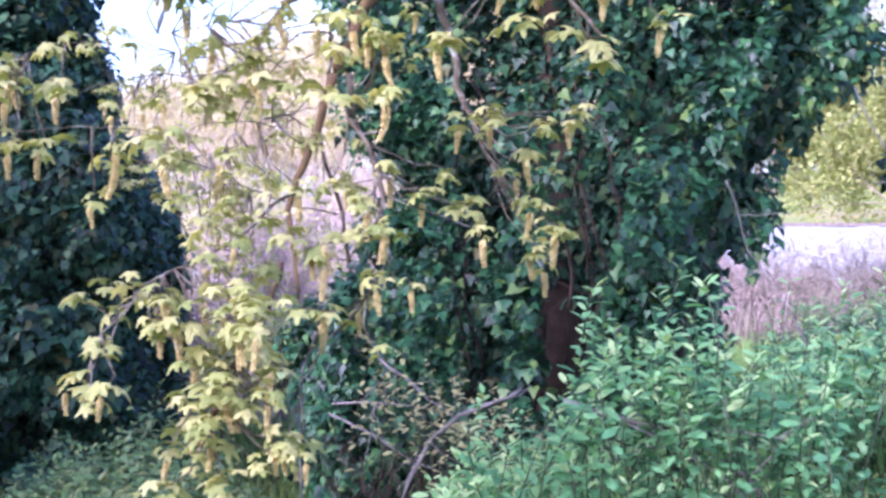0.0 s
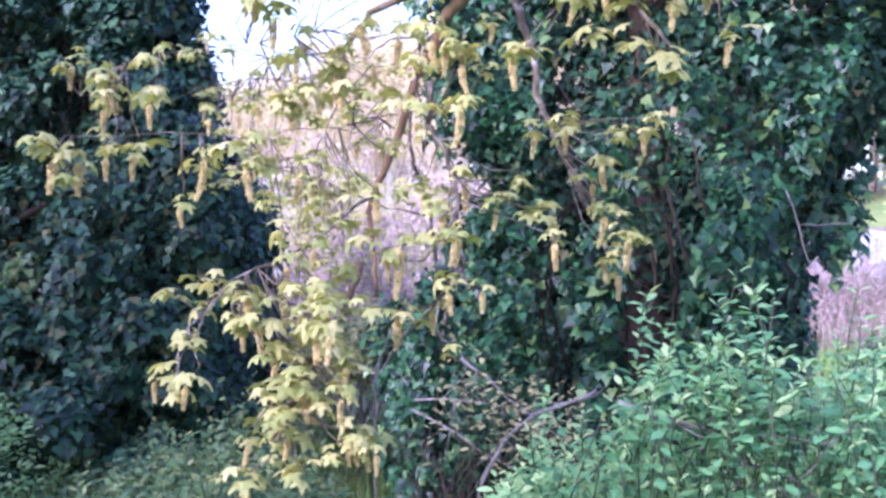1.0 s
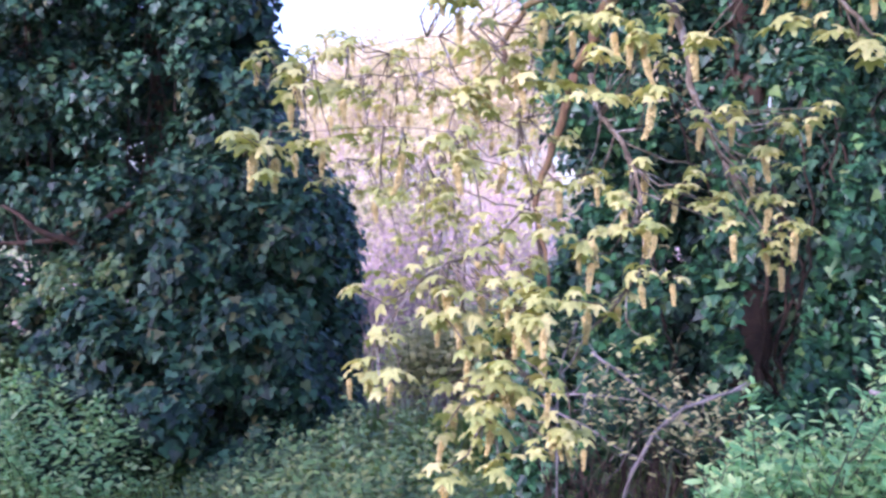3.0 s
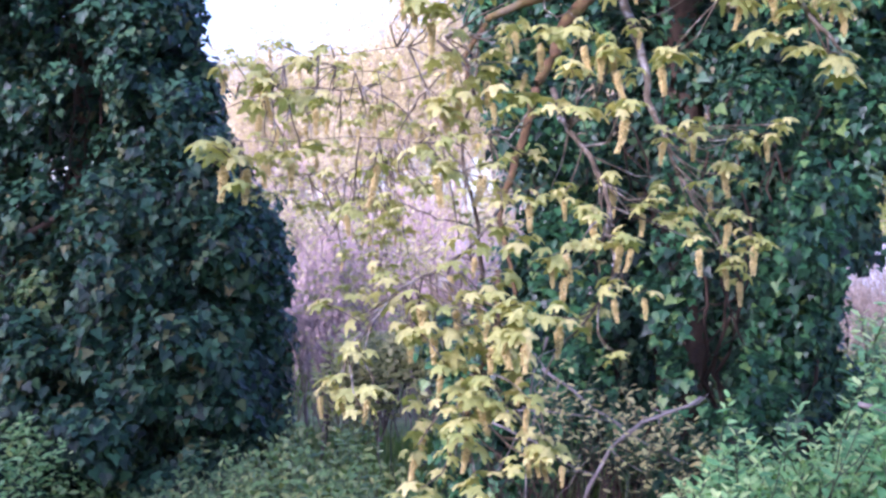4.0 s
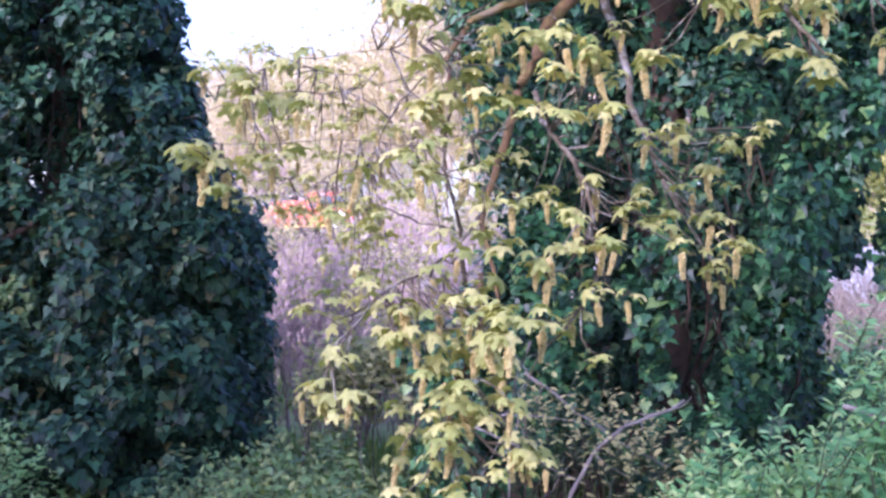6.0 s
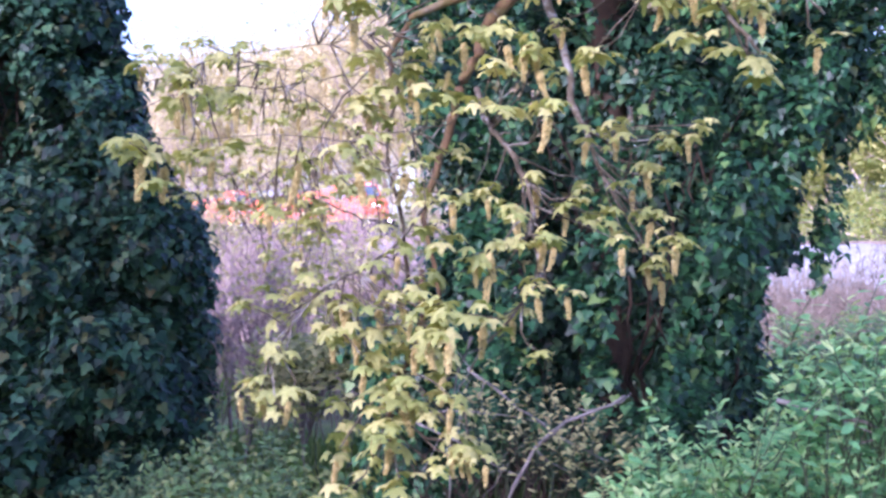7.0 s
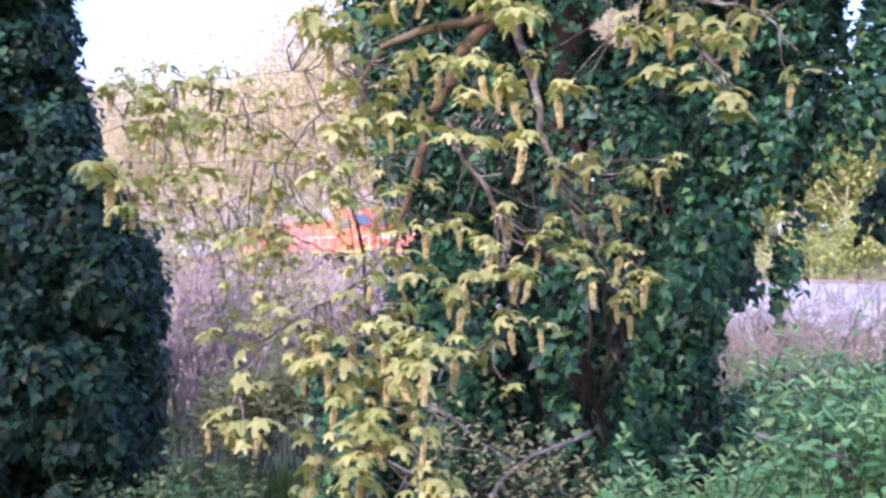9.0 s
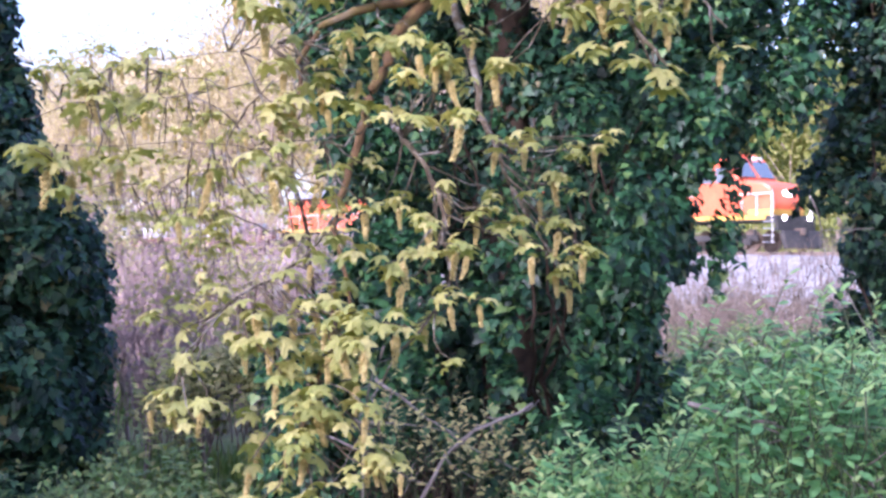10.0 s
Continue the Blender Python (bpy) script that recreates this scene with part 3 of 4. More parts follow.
def front_maple():
    m = Maple("maple with mossy branches, young yellow-green leaves and hanging flowers", 41, 290)
    # main limbs that come down in front of the ivy
    m.limb([(-0.35, 6.9, 4.6), (-0.68, 6.75, 3.5), (-1.05, 6.6, 3.04), (-1.22, 6.55, 2.66), (-1.35, 6.4, 2.17), (-1.42, 6.2, 1.80), (-1.30, 6.0, 1.3)], 0.055, 0.010)
    m.limb([(-0.45, 7.0, 4.4), (-0.80, 7.0, 3.5), (-0.62, 7.0, 2.95), (-0.54, 7.0, 2.53), (-0.44, 6.98, 2.3), (-0.36, 7.1, 2.1)], 0.038, 0.010, PALE_BARK, 0.05, 3, "lichen-spotted grey branch")
    m.limb([(-0.68, 6.75, 3.45), (-1.05, 6.6, 3.2), (-1.33, 6.5, 3.13), (-1.54, 6.5, 3.04), (-1.66, 6.4, 2.80), (-1.62, 6.2, 2.5)], 0.036, 0.012)
    m.limb([(-1.54, 6.4, 3.02), (-1.70, 5.7, 2.78), (-2.2, 5.1, 2.62), (-2.6, 4.9, 2.45)], 0.003, 0.0015, PALE_BARK)
    m.limb([(-1.13, 6.5, 2.6), (-1.0, 6.0, 2.3), (-0.86, 5.9, 2.13), (-0.76, 5.8, 1.87), (-0.70, 5.7, 1.54), (-0.92, 5.6, 1.2), (-1.14, 5.5, 0.9)], 0.020, 0.005, PALE_BARK)
    m.limb([(-0.2, 6.7, 4.4), (-0.1, 6.0, 3.5), (0.1, 5.6, 3.1), (0.3, 5.5, 2.75), (0.42, 5.5, 2.62)], 0.03, 0.007, PALE_BARK)
    m.limb([(0.1, 5.6, 3.15), (0.45, 5.5, 3.05), (0.72, 5.5, 2.82)], 0.014, 0.006, PALE_BARK)
    m.limb([(-1.36, 6.2, 1.9), (-1.5, 5.5, 1.62), (-1.75, 5.1, 1.45), (-2.02, 5.0, 1.15)], 0.011, 0.004, PALE_BARK)
    m.limb([(-1.4, 6.0, 1.5), (-1.35, 5.5, 1.2), (-1.45, 5.15, 0.95), (-1.4, 5.0, 0.6)], 0.02, 0.006)
    m.limb([(-1.3, 6.4, 2.4), (-1.4, 5.5, 2.25), (-1.6, 4.9, 2.15), (-2.1, 4.7, 2.16), (-2.5, 4.7, 2.16)], 0.003, 0.0015, PALE_BARK)
    upper = [(-1.71, 5.2, 2.94), (-1.61, 5.3, 2.86), (-1.4, 5.4, 3.04), (-1.31, 5.9, 2.83), (-1.41, 5.6, 2.59), (-1.62, 5.4, 2.65), (-1.52, 5.5, 2.49), (-1.35, 5.6, 2.47), (-1.62, 5.4, 2.39), (-1.56, 5.5, 2.34),
             (-1.11, 5.9, 2.83), (-0.91, 5.7, 2.78), (-0.79, 5.7, 2.64), (-0.96, 5.6, 2.62), (-0.72, 5.8, 2.72), (-0.45, 5.9, 2.69), (-0.7, 5.5, 2.37), (-0.9, 5.5, 2.36), (-1.07, 5.6, 2.4), (-1.19, 5.9, 2.18)]
    middle = [(-1.28, 4.9, 2.05), (-1.47, 4.8, 2.04), (-1.1, 6.0, 1.96), (-1.34, 5.6, 1.77), (-1.22, 5.6, 1.68), (-1.06, 5.4, 1.6), (-0.87, 5.8, 1.84), (-0.76, 5.9, 2.02), (-0.57, 5.9, 1.88), (-0.47, 6.2, 2.02), (-0.35, 6.2, 1.83),
              (-0.04, 6.7, 1.84), (-0.08, 6.7, 2.15), (0.03, 6.6, 2.27), (0.21, 6.7, 2.34), (-0.26, 6.5, 2.36), (-0.46, 6.5, 2.32), (-0.85, 5.5, 1.69), (-0.75, 5.5, 1.69), (-0.74, 5.5, 1.43), (-0.97, 5.5, 1.28), (-0.84, 5.7, 1.31), (-0.06, 6.8, 1.56), (0.06, 6.7, 1.7)]
    lower = [(-1.35, 5.2, 1.43), (-1.14, 4.8, 1.39), (-1.2, 4.8, 1.3), (-1.65, 5.0, 1.41), (-1.75, 5.1, 1.24), (-1.59, 5.0, 1.27), (-2.02, 4.96, 1.0), (-1.51, 5.0, 0.87), (-1.27, 5.05, 0.91), (-1.37, 5.0, 0.93), (-1.73, 5.5, 0.71),
             (-1.42, 5.0, 0.72), (-1.11, 5.1, 0.71), (-1.06, 5.1, 0.66), (-1.72, 5.2, 0.62), (-2.03, 5.2, 1.42), (-1.37, 5.0, 0.52), (-1.67, 5.0, 0.44), (-1.46, 5.0, 1.69), (-1.28, 5.4, 1.51), (-1.55, 5.3, 1.55), (-1.33, 5.1, 1.2), (-1.5, 5.2, 1.1), (-1.2, 5.2, 1.05)]
    left = [(-2.45, 4.7, 2.08), (-2.56, 4.66, 2.09), (-2.47, 5.0, 2.49), (-2.54, 5.1, 2.46), (-2.26, 5.1, 2.59), (-2.31, 5.2, 2.4), (-2.45, 5.0, 2.2), (-2.26, 5.0, 2.12), (-1.85, 4.9, 2.1), (-1.61, 4.7, 2.1)]
    right = [(-0.7, 5.2, 2.96), (-0.12, 5.5, 2.94), (0.07, 5.5, 3.0), (0.19, 5.5, 2.88), (0.39, 5.5, 2.89), (0.02, 5.5, 2.71), (0.23, 5.5, 2.69), (0.4, 5.5, 2.62), (0.39, 5.5, 2.53), (0.69, 5.5, 2.7)]
    for group, size, chains in ((upper, 0.10, 1), (middle, 0.095, 1), (lower, 0.108, 1), (left, 0.105, 1), (right, 0.115, 1)):
        for i, p in enumerate(group):
            m.spray(p, size * m.r.uniform(0.8, 1.15), int(m.r.integers(4, 8)), chains if m.r.uniform() < 0.65 else 0, 0.165)
    for group, k in ((upper, 24), (middle, 26), (lower, 54), (left, 16)):
        for _ in range(k):
            p = np.array(group[int(m.r.integers(len(group)))]) + m.r.normal(0, 0.10, 3) + np.array([0.04, 0, 0])
            m.spray(p, 0.088 * m.r.uniform(0.7, 1.1), int(m.r.integers(3, 6)), 1 if m.r.uniform() < 0.3 else 0, 0.14)
    # more of the crown above, out of view or at its edge
    for _ in range(40):
        m.spray((m.r.uniform(-1.3, 1.2), m.r.uniform(5.2, 6.8), m.r.uniform(3.15, 4.2)), 0.13, 6, 1, 0.15)
    m.close()


def back_maple():
    m = Maple("slender maple with sparse yellow-green spring leaves beyond the ivy", 43, 60)
    m.limb([(-2.1, 10.6, -1.2), (-2.0, 10.2, 1.0), (-2.2, 9.6, 2.4), (-2.0, 9.2, 3.4), (-1.9, 9.2, 4.6)], 0.026, 0.010, PALE_BARK)
    m.limb([(-2.2, 9.6, 2.5), (-2.7, 9.0, 2.85), (-3.4, 8.8, 2.95), (-4.3, 8.8, 2.75)], 0.009, 0.003, PALE_BARK, 0.06)
    m.limb([(-2.0, 9.3, 3.3), (-2.15, 8.4, 3.08), (-2.5, 8.2, 2.9), (-3.0, 8.3, 3.05)], 0.008, 0.003, PALE_BARK, 0.07)
    m.limb([(-2.15, 8.4, 3.0), (-2.45, 8.3, 2.6), (-2.6, 8.3, 2.3), (-3.1, 8.3, 2.1)], 0.008, 0.003, PALE_BARK, 0.07)
    m.limb([(-2.15, 9.9, 1.8), (-2.7, 9.3, 2.0), (-3.2, 9.0, 2.2), (-4.0, 9.0, 2.2)], 0.008, 0.003, PALE_BARK, 0.06)
    for _ in range(24):
        # level tiers of leaf, each a row of sprays along a side twig
        x, y, z = m.r.uniform(-3.9, -1.9), m.r.uniform(8.2, 9.6), m.r.uniform(1.95, 3.3)
        z -= 0.1 * (x + 3)
        for k in range(5):
            q = (x + 0.13 * (k - 2) + m.r.normal(0, 0.03), y + m.r.normal(0, 0.12), z - 0.02 * (k - 2) ** 2 + m.r.normal(0, 0.03))
            m.spray(q, 0.085, 4, 1 if m.r.uniform() < 0.25 else 0, 0.12)
    for _ in range(30):
        m.spray((m.r.uniform(-3.1, -2.4), m.r.uniform(7.9, 9.0), m.r.uniform(1.3, 2.3)), 0.085, 4, 1 if m.r.uniform() < 0.3 else 0, 0.11)
    m.close()


front_maple()
back_maple()


# ---- shrubs, brambles and the undergrowth ----
def shrub(name, label, group, x0, x1, y0, y1, top, shoots, leaf, template, material, seed, singles, ground_z=None, stem=GREEN_STEM, whorl=9, reach=0.3):
    """A leafy shrub: leaning shoots, each with leaves set round it and a tuft at its tip. top: (x, height) rows."""
    r = np.random.default_rng(seed)
    ob = thing(name, label, "shrub", group)
    tx, tz = np.array(top).T
    tubes = Tubes(4)
    pos, nor, tip, siz, young = [], [], [], [], []
    for _ in range(shoots):
        x, y = r.uniform(x0, x1), r.uniform(y0, y1)
        g = float(land(x, y)) if ground_z is None else ground_z
        zt = np.interp(x, tx, tz) - abs(r.normal(0, 0.26)) + (0.25 if r.uniform() < 0.07 else 0.0) + 0.22 * noise.noise(Vector((x * 2.6, y * 2.6, seed)))
        if zt < g + 0.15:
            zt = g + r.uniform(0.2, 0.5)
        end = np.array([x, y, zt])
        d = unit(np.array([r.normal(0, 0.35), r.normal(-0.15, 0.35), 1.0]))
        ln = min(r.uniform(0.5, 1.0) * reach * 1.6, zt - g)
        start = end - d * ln
        tubes.add([start + np.array([0, 0, -0.02]), (start + end) / 2 + r.normal(0, 0.02, 3), end], 0.004, 0.002)
        for i in range(whorl):
            k = 1 - (i / whorl) ** 1.3
            a = i * 2.4 + r.normal(0, 0.3)
            out = np.array([math.cos(a), math.sin(a), 0.0])
            rise = r.uniform(0.1, 0.6) + 0.6 * (k > 0.85)
            pos.append(start + (end - start) * k + out * 0.006)
            t = out + np.array([0, 0, rise])
            tip.append(t)
            nor.append(np.array([0, 0, 1.0]) - out * rise * 0.8 + r.normal(0, 0.25, 3) + np.array([0, -0.25, 0]))
            siz.append(leaf * r.uniform(0.6, 1.2) * (0.75 if k > 0.9 else 1.0))
            young.append(k > 0.8)
    # woody stems from the ground
    for _ in range(max(6, shoots // 40)):
        x, y = r.uniform(x0, x1), r.uniform(y0, y1)
        g = float(land(x, y))
        zt = np.interp(x, tx, tz) - 0.2
        tubes.add([(x, y, g - 0.05), (x + r.normal(0, 0.12), y + r.normal(0, 0.1), (g + zt) / 2), (x + r.normal(0, 0.3), y + r.normal(0, 0.2), zt)], 0.009, 0.004, 0.08, 2)
    pos, nor, tip, siz, young = (np.array(c) for c in (pos, nor, tip, siz, young))
    if material is LAUREL:
        under("young_foliage", leaf_mesh("young_foliage", template, pos[young], nor[young], tip[young], siz[young], LAUREL_TIP), ob, "pale young leaves at the shoot tips", kind="stuff")
        pos, nor, tip, siz = pos[~young], nor[~young], tip[~young], siz[~young]
    under("stem_mass", tubes.mesh("stem_mass", stem), ob, "thin green-brown stems", kind="stuff")
    front = np.argsort(pos[:, 1])[: max(singles * 4, 4)]
    ones = r.choice(front, singles, replace=False)
    mask = np.ones(len(pos), bool)
    mask[ones] = False
    under("foliage", leaf_mesh("foliage", template, pos[mask], nor[mask], tip[mask], siz[mask], material), ob, kind="stuff")
    blade = mesh_of("leaf", template[0], template[1], material, False)
    for m in frames(pos[ones], nor[ones], tip[ones], siz[ones]):
        under("leaf", blade, ob, m=m)
    return ob


EVERGREEN = "evergreen shrubs in front of the ivy"
shrub("laurel_shrub", "fresh green broad-leaved shrub with upright pale shoots", EVERGREEN, -0.4, 0.7, 4.6, 5.6, [(-0.4, 0.45), (-0.2, 0.6), (0.1, 0.68), (0.35, 0.66), (0.7, 0.6)], 460, 0.078, OVAL, LAUREL, 51, 280, whorl=12)
shrub("laurel_shrub", "taller light green shrub with tufted shoot tips", EVERGREEN, 0.28, 1.3, 4.0, 4.8, [(0.25, 1.12), (0.4, 1.2), (0.55, 1.15), (0.8, 1.38), (1.0, 1.32), (1.3, 1.15)], 170, 0.075, OVAL, LAUREL, 52, 280, whorl=12)
shrub("laurel_shrub", "spreading green shrub at the edge of the thicket", EVERGREEN, 1.2, 2.6, 4.6, 6.4, [(1.2, 1.12), (1.6, 1.2), (2.2, 1.45), (2.6, 1.5)], 560, 0.075, OVAL, LAUREL, 53, 60, whorl=12)
shrub("laurel_shrub", "low dark green shrub under the ivy", EVERGREEN, -0.6, 1.5, 5.6, 7.6, [(-0.6, -0.5), (0.2, -0.1), (1.0, 0.3), (1.5, 0.6)], 300, 0.085, OVAL, LAUREL, 54, 60, whorl=11)
UNDER = "leafy shrubs under the dark ivy tree"
shrub("elder_shrub", "light green leafy undergrowth beneath the ivy tree", UNDER, -4.9, -2.9, 7.6, 9.4, [(-4.9, -0.6), (-4.2, -0.3), (-3.5, 0.12), (-2.9, 0.0)], 300, 0.085, OVAL, ELDER, 55, 150)
shrub("elder_shrub", "yellowish green bush at the foot of the ivy tree", UNDER, -7.2, -4.6, 8.8, 10.4, [(-7.2, -0.4), (-6.0, -0.6), (-5.2, -0.8), (-4.6, -0.8)], 110, 0.10, OVAL, ELDER, 56, 100)
shrub("elder_shrub", "pale green scrub beside the open grass", UNDER, -9.8, -5.5, 7.4, 9.8, [(-9.8, 0.1), (-7.2, 0.2), (-6.3, 0.05), (-5.5, -0.55)], 700, 0.10, OVAL, LAUREL_TIP, 57, 40)
shrub("elder_shrub", "pale olive-green bush in the gap between the trees", UNDER, -3.9, -1.9, 10.5, 13.0, [(-3.9, 0.5), (-3.0, 0.85), (-1.9, 0.8)], 380, 0.13, OVAL, FAR_GREEN, 58, 40, whorl=12)
shrub("elder_shrub", "green bank shrub in the sun beyond the ivy", UNDER, 2.2, 6.5, 13.0, 18.0, [(2.2, 0.1), (4.0, 0.35), (6.5, 0.6)], 420, 0.14, OVAL, ELDER, 59, 20)
shrub("elder_shrub", "light green leafy plants at the thicket's edge", UNDER, -3.5, -1.9, 5.9, 7.5, [(-3.5, -0.1), (-3.0, 0.0), (-2.4, 0.05), (-1.9, -0.05)], 330, 0.09, OVAL, ELDER, 62, 120, whorl=10)
shrub("bramble_bush", "withered bramble with yellowed leaves", "brambles under the maple", -1.3, -0.1, 7.2, 8.2, [(-1.3, 0.75), (-0.7, 0.6), (-0.1, 0.4)], 90, 0.075, OVAL, DRY_LEAF, 60, 100, whorl=6)


shrub("bramble_bush", "low green bramble among dry brush beyond the ivy", "brambles in the clearing", 3.4, 8.5, 19.0, 24.0, [(3.4, 0.1), (5.0, 0.35), (6.6, 0.1), (8.5, 0.45)], 260, 0.15, OVAL, ELDER, 63, 20, whorl=8)


def dead_branches():
    """Fallen and leaning grey branches low in the thicket."""
    r = np.random.default_rng(61)
    sets = [([(-1.75, 8.3, 0.34), (-1.3, 8.2, 0.37), (-0.8, 8.2, 0.30)], 0.012), ([(-1.35, 8.2, 0.7), (-1.1, 8.2, 0.52), (-0.8, 8.1, 0.32), (-0.3, 8.0, 0.05)], 0.016),
            ([(-1.75, 8.2, 0.28), (-1.3, 8.1, 0.1), (-0.9, 8.1, -0.1)], 0.012), ([(-1.08, 5.6, 1.16), (-1.16, 5.62, 0.95), (-1.2, 5.7, 0.6), (-1.1, 5.9, -0.9)], 0.010),
            ([(0.30, 4.35, 1.02), (0.52, 4.3, 0.97), (0.75, 4.3, 0.90), (0.95, 4.3, 0.79), (1.12, 4.3, 0.60), (1.25, 4.4, 0.2), (1.3, 4.5, -0.9)], 0.013),
            ([(0.55, 4.3, 0.95), (0.8, 4.25, 0.83), (1.0, 4.25, 0.68), (1.15, 4.35, 0.4), (1.2, 4.5, -0.9)], 0.009),
            ([(-1.2, 7.4, -0.9), (-0.95, 7.3, 0.0), (-0.6, 7.3, 0.45), (-0.2, 7.4, 0.62)], 0.022), ([(0.95, 4.8, 1.9), (1.05, 4.9, 1.6), (1.3, 5.0, 1.2), (1.4, 5.1, -0.9)], 0.008),
            ([(1.5, 5.0, 2.3), (1.7, 5.0, 1.9), (1.9, 5.1, 1.3), (1.95, 5.2, -0.9)], 0.009), ([(-9.2, 9.6, -1.0), (-8.9, 9.6, 0.4), (-9.0, 9.6, 1.2)], 0.012)]
    for pts, rad in sets:
        t = Tubes(6)
        rad *= 0.9 if rad > 0.0095 else 0.45
        p = t.add(pts, rad, rad * 0.5, 0.04, 2)
        for _ in range(7):
            a = p[r.integers(1, len(p) - 1)]
            d = r.normal(0, 0.16, 3)
            t.add([a, a + d * 0.6 + r.normal(0, 0.02, 3), a + d], rad * 0.4, 0.002, 0.06, 1)
        ob = new("dead_branch", t.mesh("dead_branch", BARK if rad > 0.02 else DEAD_TWIG))
        tagged(ob, "bare grey dead branch leaning in the thicket", "branch", "dead branches")


dead_branches()


def bramble_thicket(name, label, count, x0, x1, y0, y1, height, rad, material, seed):
    """A tangle of arching bare canes."""
    r = np.random.default_rng(seed)
    t = Tubes(3)
    for _ in range(count):
        x, y = r.uniform(x0, x1), r.uniform(y0, y1)
        g = float(land(x, y))
        h = height * r.uniform(0.4, 1.15)
        a = r.uniform(0, 6.28)
        d = np.array([math.cos(a), math.sin(a)]) * h * r.uniform(0.15, 0.9)
        p = [(x, y, g - 0.05), (x + d[0] * 0.3, y + d[1] * 0.3, g + h * 0.7), (x + d[0] * 0.7, y + d[1] * 0.7, g + h), (x + d[0] * 1.2, y + d[1] * 1.2, g + h * r.uniform(0.55, 1.0))]
        pts = t.add(p, rad, rad * 0.45, 0.07, 1)
        for _ in range(3):
            b = pts[r.integers(2, len(pts))]
            e = np.array([r.normal(0, 0.25), r.normal(0, 0.25), r.uniform(-0.1, 0.45)]) * h * 0.45
            t.add([b, b + e], rad * 0.5, rad * 0.2)
    ob = new(name, t.mesh(name, material))
    tagged(ob, label, "brush", kind="stuff")


bramble_thicket("bramble_thicket", "tangle of bare mauve-brown bramble canes", 1500, -11, 0, 14, 30, 1.5, 0.012, MAUVE_TWIG, 71)
bramble_thicket("bramble_thicket", "bare mauve-brown scrub below the railway bank", 3000, -24, 4, 26, 58, 1.5, 0.018, MAUVE_TWIG, 72)
bramble_thicket("bramble_thicket", "dry brown brush below the ballast", 3200, 1, 26, 22, 48, 1.5, 0.016, BROWN_TWIG, 73)
bramble_thicket("bramble_thicket", "dry twigs low under the ivy", 130, -1.7, 0.6, 7.4, 9.0, 1.1, 0.006, DARK_BARK, 74)


def bank_thicket(label, count, s0, s1, q0, q1, tall, material, seed):
    """Bare scrub on the near slope of the railway bank."""
    r = np.random.default_rng(seed)
    t = Tubes(3)
    for _ in range(count):
        s, q = r.uniform(s0, s1), r.uniform(q0, q1)
        x, y = RAIL.x + ALONG.x * s + BEYOND.x * q, RAIL.y + ALONG.y * s + BEYOND.y * q
        g, h = float(land(x, y)), r.uniform(0.35, 1.0) * tall * (1 + 0.5 * noise.noise(Vector((x * 0.25, y * 0.25, 3.0))))
        d = r.normal(0, 0.3, 2) * h
        pts = t.add([(x, y, g - 0.05), (x + d[0] * 0.4, y + d[1] * 0.4, g + h * 0.6), (x + d[0], y + d[1], g + h)], 0.02, 0.008)
        for _ in range(3):
            b = pts[r.integers(1, 3)]
            t.add([b, b + np.array([r.normal(0, 0.3), r.normal(0, 0.3), r.uniform(0.1, 0.6)]) * h * 0.6], 0.01, 0.004)
    tagged(new("bramble_thicket", t.mesh("bramble_thicket", material)), label, "brush", kind="stuff")


bank_thicket("bare mauve scrub on the slope of the railway bank", 4200, -105, -22, -15, -2.9, 2.3, MAUVE_TWIG, 76)
bank_thicket("dry brown brush on the slope below the ballast", 3600, -26, 42, -14, -4.6, 1.15, BROWN_TWIG, 77)


def grass(name, label, x0, x1, y0, y1, count, size, seed):
    r = np.random.default_rng(seed)
    x, y = r.uniform(x0, x1, count), r.uniform(y0, y1, count)
    pos = np.stack([x, y, land(x, y) - 0.02], -1)
    a = r.uniform(0, 6.28, count)
    nor = np.stack([np.cos(a), np.sin(a), 0.35 + 0 * a], -1)
    tip = np.stack([r.normal(0, 0.35, count), r.normal(0, 0.35, count), 1 + 0 * a], -1)
    ob = new(name, leaf_mesh(name, BLADE, pos, nor, tip, size * r.uniform(0.5, 1.2, count), GRASS_BLADE))
    tagged(ob, label, "grass", kind="stuff")


grass("grass", "rough green grass on the open ground", -14, -6, 8, 26, 26000, 0.2, 81)
grass("grass", "rough green grass under the thicket", -6, 6, 3.6, 14, 26000, 0.26, 82)
grass("grass", "tall green weeds in the clearing", 2, 10, 12, 24, 16000, 0.5, 83)
bramble_thicket("bramble_thicket", "pale bare brush beyond the dark ivy tree", 900, -24, -10, 16, 34, 1.6, 0.016, MAUVE_TWIG, 75)


# ---- trees of the distance ----
def branching(t, r, p, d, ln, rad, depth, ends, spread=0.5, up=0.12):
    mid = p + d * ln * 0.5 + r.normal(0, 0.03, 3) * ln
    e = p + d * ln
    t.add([p, mid, e], rad, rad * 0.68)
    if depth == 0:
        ends.append(e)
        return
    for i in range(3 if r.uniform() < 0.55 else 2):
        nd = unit(d + r.normal(0, spread, 3) + np.array([0, 0, up]))
        start = e if i == 0 else p + d * ln * r.uniform(0.5, 1.0)
        branching(t, r, start, nd, ln * r.uniform(0.62, 0.88), rad * 0.64, depth - 1, ends, spread, up)
    ends.append(e)


